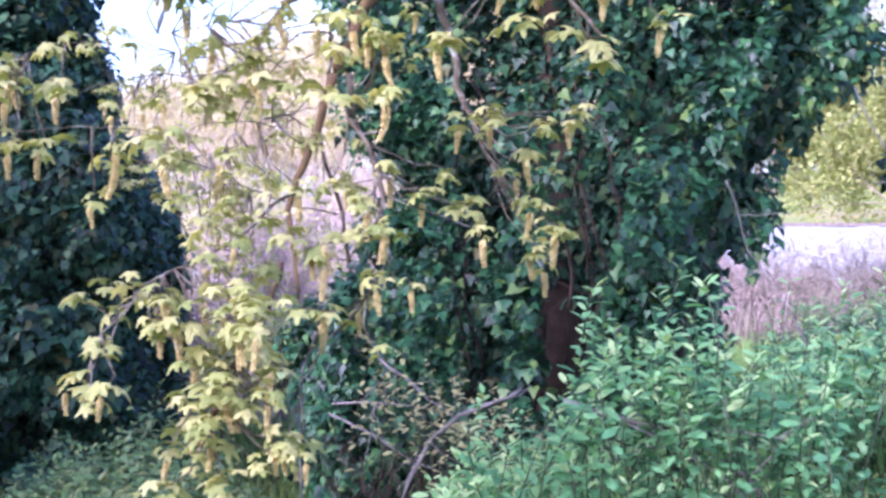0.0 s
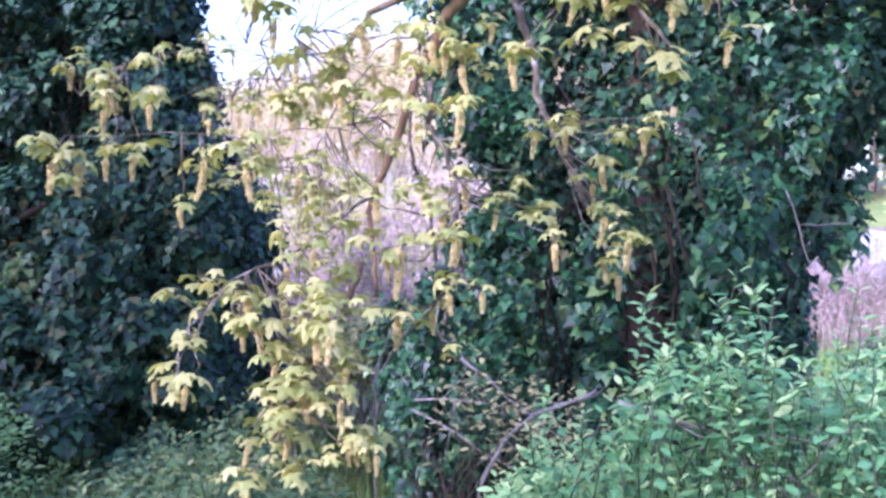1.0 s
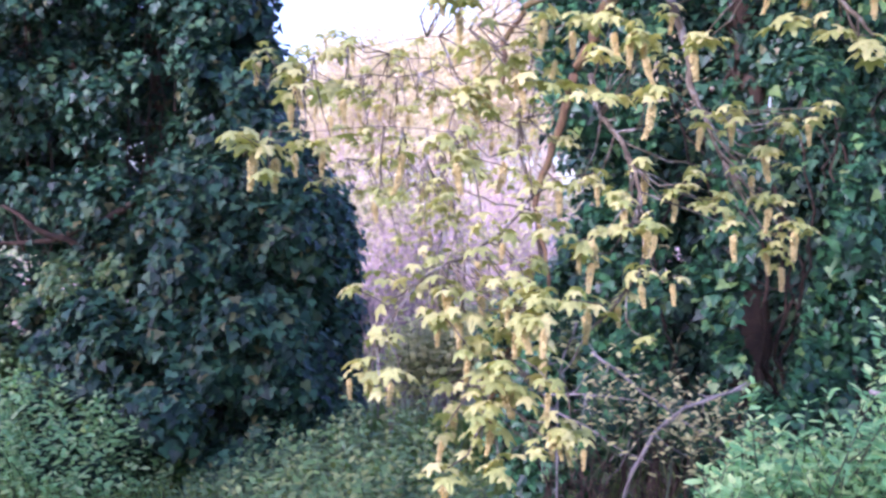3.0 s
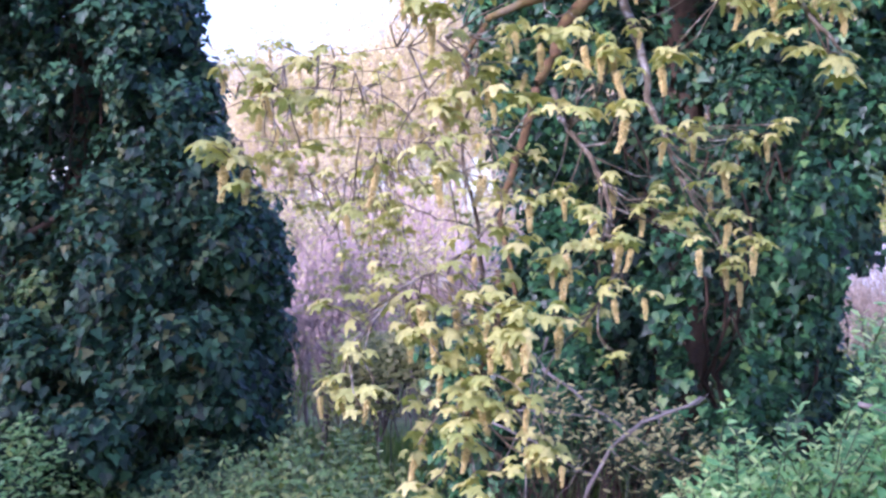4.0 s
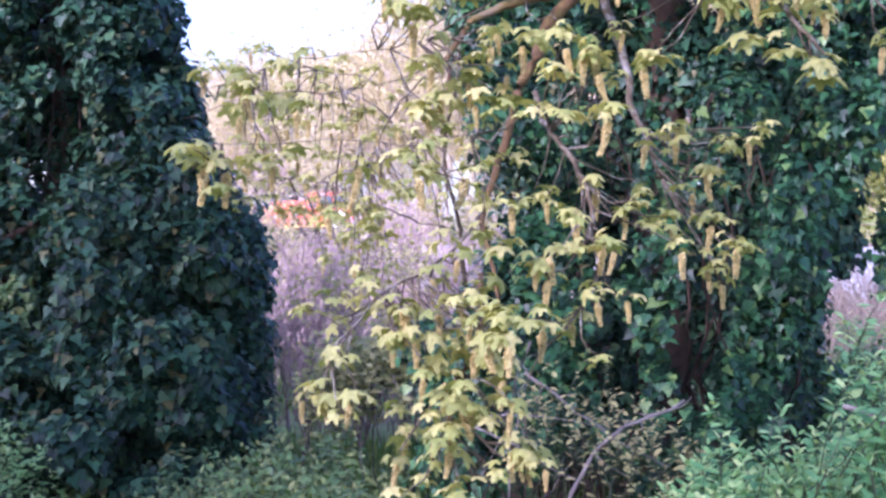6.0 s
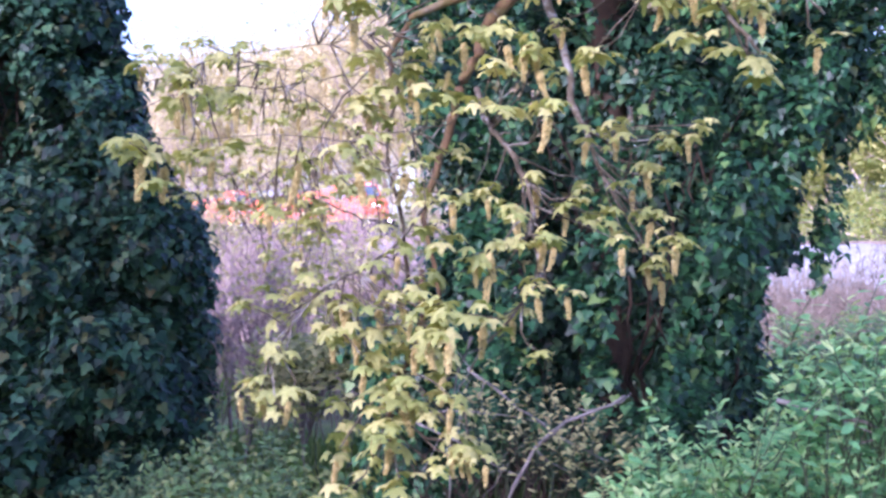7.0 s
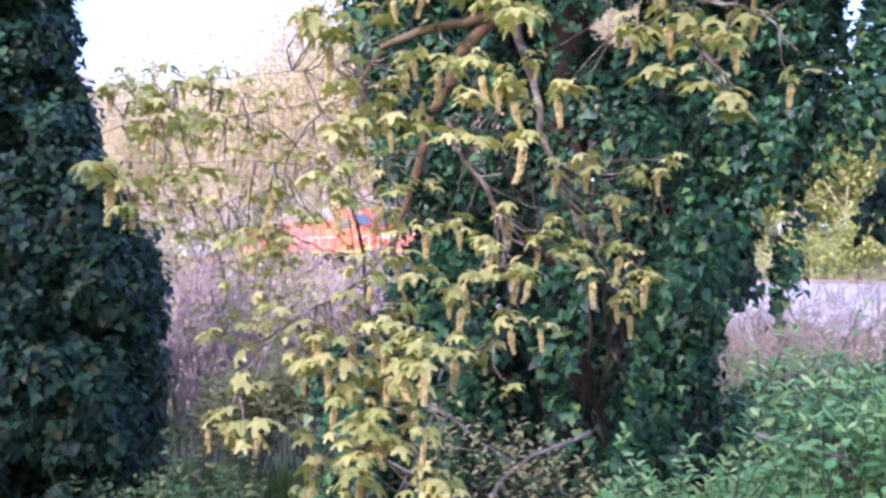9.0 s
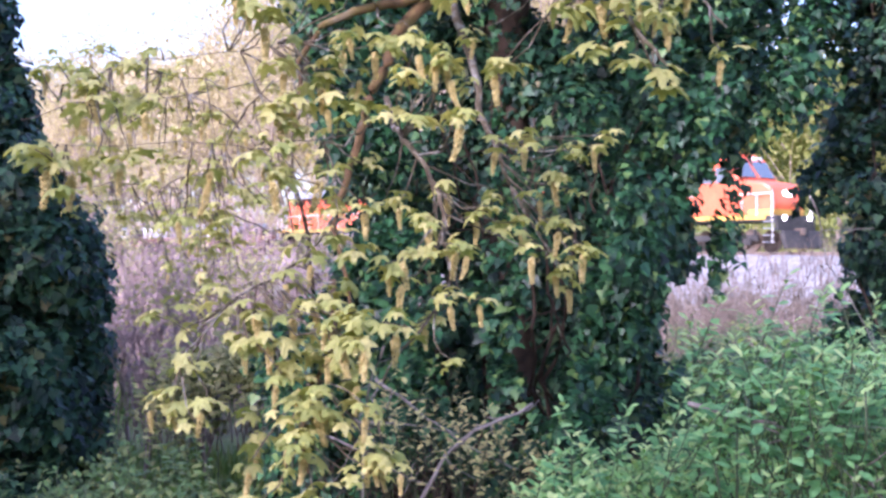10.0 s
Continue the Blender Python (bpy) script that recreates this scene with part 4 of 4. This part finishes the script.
def far_tree(name, label, group, height, seed, leaf_mat, per_end, leaf, twig_mat, depth=6, spread=0.42, up=0.12, rad=None, first=0.24):
    r = np.random.default_rng(seed)
    ob = thing(name, label, "tree", group)
    t, ends = Tubes(4), []
    branching(t, r, np.array([0, 0, -0.3]), np.array([0, 0, 1.0]), height * first, rad or height * 0.011, depth, ends, spread, up)
    under("trunk", t.mesh("trunk", twig_mat), ob)
    if per_end:
        e = np.array(ends)
        pos = np.repeat(e, per_end, 0)
        pos = pos + r.normal(0, height * 0.028, pos.shape)
        n = len(pos)
        under("crown", leaf_mesh("crown", SMALL, pos, r.normal(0, 1, (n, 3)) + np.array([0, -0.3, 0.6]), r.normal(0, 1, (n, 3)) + np.array([0, 0, -0.5]), leaf * r.uniform(0.5, 1.3, n), leaf_mat), ob, kind="stuff")
    return ob


def shade_trees():
    """Tall evergreens added beside and behind the viewer, never in view: they keep the near thicket in shade."""
    def build(per_limb, label):
        rr = np.random.default_rng(140)
        ob = thing("evergreen_tree", label, "tree", "shade trees")
        t = Tubes(8)
        t.add([(0, 0, -0.3), (0.1, 0, 6), (0, 0, 15.5)], 0.35, 0.04, 0.02, 2)
        pos = []
        for k in range(110):
            z = 1.2 + 14 * (k / 110)
            ln = 2.6 * (1 - 0.75 * (k / 110)) * rr.uniform(0.75, 1.15)
            e = np.array([math.cos(k * 2.4) * ln, math.sin(k * 2.4) * ln, z - 0.15 * ln])
            t.add([(0, 0, z), e], 0.05, 0.01)
            u = rr.uniform(0.15, 1.0, (per_limb, 1))
            pos.append(np.array([0, 0, z]) * (1 - u) + e * u + rr.normal(0, 0.25, (per_limb, 3)))
        pos = np.concatenate(pos)
        n = len(pos)
        under("trunk", t.mesh("trunk", DARK_BARK), ob)
        under("crown", leaf_mesh("crown", SMALL, pos, rr.normal(0, 0.6, (n, 3)) + np.array([0, 0, 1.0]), rr.normal(0, 1, (n, 3)), 0.42 * rr.uniform(0.6, 1.2, n), IVY_DARK), ob, kind="stuff")
        return ob

    # Added sun blockers: dense ones shade the left tree, sparse ones dim the rest.
    for ob, spots in ((build(70, "unseen tall dark evergreen added to shade the left ivy tree"), [(-12.5, -4.0, 1.0), (-15.5, -6.0, 1.1), (-18.5, -5.0, 1.05), (-17.0, -9.5, 1.15)]),
                      (build(8, "unseen tall thin-crowned evergreen added behind the viewer to soften the sun"), [(-9.6, -5.5, 1.0), (-7.0, -7.0, 1.05), (-4.4, -7.5, 1.0), (-2.2, -9.0, 1.0)])):
        for i, (x, y, s) in enumerate(spots):
            m = pose(x, y, float(land(x, y)), 0, 0, 47 * i)
            if i:
                copy_thing(ob, m).scale = (s, s, s)
        x, y, s = spots[0]
        ob.matrix_basis = pose(x, y, float(land(x, y))) @ Matrix.Scale(s, 4)


shade_trees()


def scatter(protos, spots):
    """Copies of the prototypes; the first ones are the prototypes themselves."""
    r = np.random.default_rng(91)
    for i, (x, y, s) in enumerate(spots):
        m = pose(x, y, float(land(x, y)), 0, 0, r.uniform(0, 360))
        src = protos[i % len(protos)]
        if i < len(protos):
            src.matrix_basis = m @ Matrix.Scale(s, 4)
        else:
            ob = copy_thing(src, m)
            ob.scale = (s, s, s)


def along(s, q):
    return RAIL.x + ALONG.x * s + BEYOND.x * q, RAIL.y + ALONG.y * s + BEYOND.y * q


r = np.random.default_rng(95)
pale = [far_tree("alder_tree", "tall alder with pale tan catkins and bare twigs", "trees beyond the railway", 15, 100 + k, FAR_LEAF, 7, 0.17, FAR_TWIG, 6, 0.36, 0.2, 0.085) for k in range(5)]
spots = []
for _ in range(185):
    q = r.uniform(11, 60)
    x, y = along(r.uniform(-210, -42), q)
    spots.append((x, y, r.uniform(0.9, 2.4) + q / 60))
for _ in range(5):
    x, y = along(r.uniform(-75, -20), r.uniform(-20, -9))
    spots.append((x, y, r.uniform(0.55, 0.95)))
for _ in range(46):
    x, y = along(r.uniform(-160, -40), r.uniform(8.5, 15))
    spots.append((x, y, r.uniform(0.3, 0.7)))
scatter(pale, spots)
green = [far_tree("willow_tree", "yellow-green spring tree beyond the railway field", "yellow-green trees", 8, 110 + k, WILLOW_LEAF, 70, 0.10, FAR_TWIG, 5, 0.5, 0.1, 0.045, 0.17) for k in range(3)]
spots = []
for _ in range(60):
    x, y = along(r.uniform(-62, 60), r.uniform(46, 78))
    spots.append((x, y, r.uniform(2.1, 3.6)))
for _ in range(16):
    x, y = along(r.uniform(-60, 45), r.uniform(30, 38))
    spots.append((x, y, r.uniform(0.35, 0.75)))
spots += [(20.0, 72.0, 3.0), (23.5, 76.0, 3.2), (17.5, 74.0, 2.9), (27.0, 73.0, 3.1)]
scatter(green, spots)
bare = [far_tree("bare_sapling", "thin bare sapling with mauve-grey twigs", "bare saplings before the railway", 5.0, 120 + k, FAR_LEAF, 0, 0.10, MAUVE_TWIG, 5, 0.3, 0.2, 0.042) for k in range(4)]
spots = [(-13.6, 34.0, 1.9), (-12.2, 36.0, 1.7), (-9.5, 38.0, 1.8), (-7.2, 34.0, 1.55), (-4.85, 13.5, 0.55), (-4.25, 12.2, 0.6), (-3.7, 12.6, 0.52), (-5.9, 18.0, 0.8), (-6.9, 21.0, 0.9), (-3.6, 17.0, 0.7), (-3.9, 13.8, 0.5), (-4.4, 15.6, 0.6), (-3.0, 14.6, 0.55), (-2.6, 16.2, 0.6), (-5.2, 17.2, 0.6), (4.6, 20.0, 0.42), (5.6, 22.5, 0.5), (6.6, 21.0, 0.45)]
for _ in range(48):
    y = r.uniform(17, 60)
    x = -0.17 * y + r.uniform(-0.16, 0.13) * y - 1.0
    spots.append((x, y, r.uniform(0.7, 1.25)))
for _ in range(10):
    spots.append((r.uniform(4, 14), r.uniform(26, 42), r.uniform(0.3, 0.55)))
scatter(bare, spots)
veil = [far_tree("leafy_sapling", "slender sapling hung with small pale olive spring leaves", "leafy saplings in the gap", 5.2, 130 + k, VEIL_LEAF, 4, 0.085, MAUVE_TWIG, 5, 0.38, 0.16, 0.022) for k in range(3)]
spots = [(-4.2, 14.6, 0.95), (-3.3, 16.5, 1.05), (-5.6, 19.0, 1.1), (-4.4, 21.5, 1.15), (-2.7, 19.5, 1.0), (-6.4, 23.5, 1.2)]
for k in range(16):
    a, d = radians(r.uniform(16.8, 21.5)), r.uniform(26, 48)
    spots.append((-0.57 - d * math.tan(a), d, r.uniform(0.9, 1.45)))
scatter(veil, spots)


# ---- the train ----
def box(bm, x0, x1, y0, y1, z0, z1, bevel=0.0, taper=0.0):
    """A block along x (length), y (width), z; taper draws its top in."""
    mid, hw = (y0 + y1) / 2, (y1 - y0) / 2
    v = [bm.verts.new((x, mid + s * hw * (1 - (taper if z == z1 else 0)), z)) for x in (x0, x1) for s in (-1, 1) for z in (z0, z1)]
    fs = [bm.faces.new([v[i] for i in q]) for q in ((0, 1, 3, 2), (4, 6, 7, 5), (0, 4, 5, 1), (2, 3, 7, 6), (1, 5, 7, 3), (0, 2, 6, 4))]
    if bevel:
        bmesh.ops.bevel(bm, geom=list({e for f in fs for e in f.edges}), offset=bevel, segments=2, affect="EDGES", profile=0.5)
    return bm


def rod(bm, a, b, rad, sides=6):
    a, b = Vector(a), Vector(b)
    m = Matrix.Translation((a + b) / 2) @ (b - a).to_track_quat("Z", "Y").to_matrix().to_4x4()
    bmesh.ops.create_cone(bm, cap_ends=True, segments=sides, radius1=rad, radius2=rad, depth=(b - a).length, matrix=m)
    return bm


def prism(profile, hw_back, hw_front, bevel):
    """A body with a side profile (x, z), as wide as hw_back at its rear and hw_front at its front."""
    bm = bmesh.new()
    xs = [x for x, _ in profile]
    lo, hi = min(xs), max(xs)
    def half_width(x):
        return hw_back + (hw_front - hw_back) * (x - lo) / (hi - lo)
    left = [bm.verts.new((x, -half_width(x), z)) for x, z in profile]
    right = [bm.verts.new((x, half_width(x), z)) for x, z in profile]
    n = len(profile)
    bm.faces.new(left)
    bm.faces.new(right[::-1])
    for i in range(n):
        j = (i + 1) % n
        bm.faces.new((left[i], right[i], right[j], left[j]))
    bmesh.ops.recalc_face_normals(bm, faces=bm.faces[:])
    if bevel:
        bmesh.ops.bevel(bm, geom=bm.edges[:], offset=bevel, segments=2, affect="EDGES", profile=0.5)
    return bm


def wheel_disc(rad, width):
    bm = bmesh.new()
    m = Matrix.Rotation(radians(90), 4, "X")
    bmesh.ops.create_cone(bm, cap_ends=True, segments=24, radius1=rad, radius2=rad, depth=width, matrix=m)
    bmesh.ops.create_cone(bm, cap_ends=True, segments=24, radius1=rad + 0.03, radius2=rad + 0.03, depth=0.03, matrix=Matrix.Translation((0, width / 2, 0)) @ m)
    bmesh.ops.create_cone(bm, cap_ends=True, segments=12, radius1=0.14, radius2=0.10, depth=width + 0.12, matrix=m)
    for k in range(4):
        a = k * math.pi / 2
        rod(bm, (0.12 * math.cos(a), -width / 2 - 0.02, 0.12 * math.sin(a)), (rad * 0.8 * math.cos(a), -width / 2 - 0.02, rad * 0.8 * math.sin(a)), 0.035)
    return bm


def mesh_from(name, bm, material):
    me = bpy.data.meshes.new(name)
    bm.to_mesh(me)
    bm.free()
    me.materials.append(material)
    return me


LOCO_WHEEL = mesh_from("wheel", wheel_disc(0.5, 0.13), STEEL)
CAR_WHEEL = mesh_from("wheel", wheel_disc(0.42, 0.13), STEEL)
WHEELS = []


def bogie(parent, x, axles, base, rad, mesh):
    bm = bmesh.new()
    for s in (-1, 1):
        box(bm, x - base / 2 - 0.55, x + base / 2 + 0.55, s * 1.02 - 0.09, s * 1.02 + 0.09, rad - 0.02, rad + 0.28, 0.04)
        for k in range(axles):
            ax = x - base / 2 + base * k / (axles - 1)
            box(bm, ax - 0.2, ax + 0.2, s * 1.1 - 0.1, s * 1.1 + 0.1, rad - 0.2, rad + 0.2, 0.04)
            rod(bm, (ax + 0.4, s * 1.1, rad + 0.1), (ax + 0.4, s * 1.1, rad + 0.5), 0.08, 8)
    box(bm, x - 0.3, x + 0.3, -1.0, 1.0, rad + 0.1, rad + 0.4, 0.03)
    ob = part("bogie", bm, BLACK, parent, "grimy black bogie frame")
    for k in range(axles):
        ax = x - base / 2 + base * k / (axles - 1)
        for s in (-1, 1):
            w = under("wheel", mesh, ob, m=Matrix.Translation((ax, s * 0.77, rad)) @ Matrix.Rotation(radians(180 if s > 0 else 0), 4, "X"))
            WHEELS.append((w, ax, s * 0.77, rad))


def locomotive():
    """Diesel locomotive, 21 m long; +x is ahead, the nose at x = 0 and the rail at z = 0."""
    ob = thing("locomotive", "bright orange diesel freight locomotive with yellow sill stripe", "locomotive", "train vehicles")
    bm = bmesh.new()
    box(bm, -21.0, -0.35, -1.5, 1.5, 1.35, 1.62, 0.04)
    part("underframe", bm, BLACK, ob, "black underframe")
    for s in (-1, 1):
        bm = box(bmesh.new(), -20.6, -0.9, s * 1.52 - 0.02, s * 1.52 + 0.02, 1.44, 1.64)
        part("sill_stripe", bm, YELLOW, ob, "yellow stripe along the sill")
    bm = box(bmesh.new(), -20.3, -4.6, -0.95, 0.95, 1.62, 4.0, 0.10, 0.06)
    hood = part("engine_hood", bm, ORANGE, ob, "orange engine hood with louvred doors")
    for s in (-1, 1):
        for k in range(15):
            x = -19.8 + k * 1.0
            part("hood_door", box(bmesh.new(), x, x + 0.86, s * 0.975 - 0.02, s * 0.975 + 0.02, 1.75, 3.3), ORANGE, hood)
        for k in range(3):
            x = -19.6 + k * 2.0
            bm = bmesh.new()
            for j in range(7):
                box(bm, x, x + 1.6, s * 0.96 - 0.03, s * 0.96 + 0.03, 3.36 + j * 0.075, 3.40 + j * 0.075)
            part("louvre", bm, BLACK, hood, "dark radiator louvre")
    bm = box(bmesh.new(), -19.9, -14.5, -1.35, 1.35, 3.75, 4.3, 0.12, 0.12)
    part("radiator_housing", bm, GREY, ob, "grey flared radiator housing")
    for k in range(3):
        bm = bmesh.new()
        bmesh.ops.create_cone(bm, cap_ends=True, segments=20, radius1=0.62, radius2=0.58, depth=0.16, matrix=Matrix.Translation((-18.7 + k * 1.6, 0, 4.36)))
        part("roof_fan", bm, BLACK, ob)
    bm = box(bmesh.new(), -11.6, -10.6, -0.5, 0.5, 3.95, 4.45, 0.08, 0.2)
    part("exhaust_stack", bm, BLACK, ob)
    bm = box(bmesh.new(), -8.2, -5.4, -0.8, 0.8, 3.95, 4.2, 0.06)
    part("air_filter_box", bm, GREY, ob, "grey roof box")
    # cab with a raked windscreen
    bm = prism([(-4.9, 1.62), (-2.35, 1.62), (-2.35, 3.32), (-2.95, 4.22), (-3.2, 4.42), (-4.9, 4.42)], 1.5, 1.5, 0.08)
    cab = part("cab", bm, ORANGE, ob, "orange driver's cab with a raked front")
    part("cab_roof", box(bmesh.new(), -4.95, -3.25, -1.3, 1.3, 4.40, 4.56, 0.06, 0.15), ORANGE, cab, "rounded orange cab roof")
    for s in (-1, 1):
        for x in (-4.45, -3.6):
            part("side_window", box(bmesh.new(), x, x + 0.7, s * 1.5 - 0.02, s * 1.5 + 0.02, 3.15, 3.85, 0.01), GLASS, cab, "dark cab window")
        bm = prism([(-2.37, 3.40), (-2.33, 3.42), (-2.86, 4.18), (-2.90, 4.16)], 0.58, 0.54, 0.0)
        bmesh.ops.translate(bm, verts=bm.verts[:], vec=(0.02, s * 0.70, 0))
        part("windscreen", bm, GLASS, cab, "dark raked windscreen")
        part("number_board", box(bmesh.new(), -3.20, -2.98, s * 0.85 - 0.35, s * 0.85 + 0.35, 4.24, 4.42, 0.02), WHITE, cab, "white illuminated board with unreadable marks")
        part("horn", rod(bmesh.new(), (-4.2, s * 0.2, 4.66), (-3.6, s * 0.2, 4.70), 0.07, 8), BLACK, cab)
    # wide nose, sloping forward
    bm = prism([(-2.36, 1.62), (-0.82, 1.62), (-0.70, 2.1), (-0.86, 2.86), (-1.15, 3.08), (-2.36, 3.30)], 1.46, 1.12, 0.10)
    nose = part("nose", bm, ORANGE, ob, "wide orange sloping nose")
    part("nose_stripe", prism([(-1.9, 1.64), (-0.78, 1.64), (-0.70, 1.9), (-1.9, 1.9)], 1.40, 1.16, 0.0), YELLOW, nose, "yellow band round the nose")
    for s in (-1, 1):
        bm = bmesh.new()
        bmesh.ops.create_cone(bm, cap_ends=True, segments=16, radius1=0.14, radius2=0.14, depth=0.1, matrix=Matrix.Translation((-0.80, s * 0.17, 2.62)) @ Matrix.Rotation(radians(90), 4, "Y"))
        part("headlight", bm, LAMP, nose, "glowing white headlight")
        bm = bmesh.new()
        bmesh.ops.create_cone(bm, cap_ends=True, segments=16, radius1=0.12, radius2=0.12, depth=0.12, matrix=Matrix.Translation((-0.32, s * 0.95, 1.5)) @ Matrix.Rotation(radians(90), 4, "Y"))
        part("ditch_light", bm, LAMP, ob, "glowing white low lamp")
    # platform ends, steps, rails, plough
    for end, d in ((-0.35, 1), (-21.0, -1)):
        part("pilot", box(bmesh.new(), end - 0.14, end + 0.02, -1.45, 1.45, 0.95, 1.62, 0.03), BLACK, ob)
        for s in (-1, 1):
            for k in range(4):
                part("step", box(bmesh.new(), end - 0.45 * d - 0.2, end - 0.45 * d + 0.2, s * 1.42 - 0.16, s * 1.42 + 0.12, 0.42 + 0.3 * k, 0.47 + 0.3 * k), GREY, ob, "grey steel step")
            for dx in (-0.2,):
                part("grab_rail", rod(bmesh.new(), (end + dx * d, s * 1.5, 0.4), (end + dx * d, s * 1.5, 2.7), 0.022), WHITE, ob, "white grab rail")
        part("coupler", box(bmesh.new(), end - 0.1 if d > 0 else end - 0.42, end + 0.42 if d > 0 else end + 0.1, -0.16, 0.16, 0.75, 1.05, 0.04), STEEL, ob)
    bm = bmesh.new()
    box(bm, -0.30, -0.05, -1.4, 1.4, 0.15, 0.95, 0.05)
    bmesh.ops.translate(bm, verts=[v for v in bm.verts if v.co.z < 0.5], vec=(0.18, 0, 0))
    part("snow_plough", bm, BLACK, ob, "dark plough under the front")
    for s in (-1, 1):
        bm = rod(bmesh.new(), (-20.4, s * 1.46, 2.6), (-4.8, s * 1.46, 2.6), 0.028)
        for k in range(14):
            rod(bm, (-20.3 + k * 1.19, s * 1.46, 1.6), (-20.3 + k * 1.19, s * 1.46, 2.6), 0.025)
        part("handrail", bm, WHITE, ob, "white walkway handrail")
        bm = rod(bmesh.new(), (-2.3, s * 1.46, 2.6), (-0.6, s * 1.46, 2.6), 0.028)
        for x in (-2.2, -1.4, -0.6):
            rod(bm, (x, s * 1.46, 1.6), (x, s * 1.46, 2.6), 0.025)
        part("handrail", bm, WHITE, ob, "white front handrail")
    part("fuel_tank", box(bmesh.new(), -13.2, -8.0, -1.35, 1.35, 0.35, 1.3, 0.18), BLACK, ob, "grimy fuel tank")
    for s in (-1, 1):
        part("air_reservoir", rod(bmesh.new(), (-12.6, s * 1.2, 1.2), (-8.6, s * 1.2, 1.2), 0.16, 12), GREY, ob, "grey air cylinder")
    bogie(ob, -4.0, 3, 3.7, 0.5, LOCO_WHEEL)
    bogie(ob, -17.0, 3, 3.7, 0.5, LOCO_WHEEL)
    return ob


def flat_car(seed):
    """Flat wagon, 18 m, with mixed low loads."""
    r = np.random.default_rng(seed)
    ob = thing("flat_wagon", "rust-brown flat wagon with mixed low loads", "wagon", "train vehicles")
    part("deck", box(bmesh.new(), -18.0, -0.4, -1.45, 1.45, 1.05, 1.32, 0.03), RUST, ob, "rust-brown deck")
    for s in (-1, 1):
        bm = bmesh.new()
        v = [bm.verts.new((x, s * 1.3 + w, z)) for w in (-0.04, 0.04) for x, z in ((-17.6, 1.05), (-13.0, 0.6), (-5.4, 0.6), (-0.8, 1.05))]
        bm.faces.new(v[:4]), bm.faces.new(v[4:][::-1])
        for k in range(4):
            bm.faces.new((v[k], v[4 + k], v[4 + (k + 1) % 4], v[(k + 1) % 4]))
        part("side_sill", bm, RUST, ob, "fish-bellied side sill")
    for k in range(8):
        for s in (-1, 1):
            part("stake", box(bmesh.new(), -17.0 + k * 2.2, -16.9 + k * 2.2, s * 1.47 - 0.04, s * 1.47 + 0.04, 1.1, 1.9), RUST, ob)
    x = -17.0
    mats = [WHITE, BLUE_GREY, GREY, BLACK, WHITE, GREY]
    while x < -2.5:
        ln, h = r.uniform(1.2, 2.6), r.uniform(0.55, 1.25)
        bm = box(bmesh.new(), x, x + ln, -1.1 - 0.2 * r.uniform(), 1.1 + 0.2 * r.uniform(), 1.32, 1.32 + h, 0.07, r.uniform(0, 0.12))
        part("load", bm, mats[int(r.integers(6))], ob, "strapped low load")
        x += ln + r.uniform(0.2, 0.9)
    for end in (-18.2, -0.2):
        part("coupler", box(bmesh.new(), end - 0.3, end + 0.3, -0.14, 0.14, 0.75, 1.02, 0.03), STEEL, ob)
    bogie(ob, -3.0, 2, 1.8, 0.42, CAR_WHEEL)
    bogie(ob, -15.4, 2, 1.8, 0.42, CAR_WHEEL)
    return ob


lead = locomotive()
second = copy_thing(lead, Matrix.Identity(4))
wagons = [flat_car(131), flat_car(132), flat_car(133)]
TRAIN = [(lead, 0.0), (second, 21.4), (wagons[0], 43.0), (wagons[1], 61.4), (wagons[2], 79.8)]


def motions():
    """The train runs past at an even pace."""
    heading = math.degrees(math.atan2(ALONG.y, ALONG.x))
    times = [k * 0.25 for k in range(41)]
    for ob, behind in TRAIN:
        rows = []
        for t in times:
            s = SPEED * (t - NOSE_TIME) - behind
            rows.append((t, pose(RAIL.x + ALONG.x * s, RAIL.y + ALONG.y * s, RAIL_TOP, 0, 0, heading)))
        walk(ob, rows)
    # wheels of the two locomotives roll on the rails
    for ob in (lead, second):
        for bogie_part in ob.children:
            for w in bogie_part.children:
                if not w.name.startswith("wheel"):
                    continue
                home = w.matrix_basis.copy()
                side = -1 if home.translation.y > 0 else 1
                walk(w, [(k / 30, home @ Matrix.Rotation(side * SPEED * (k / 30) / 0.5, 4, "Y")) for k in range(301)])


motions()
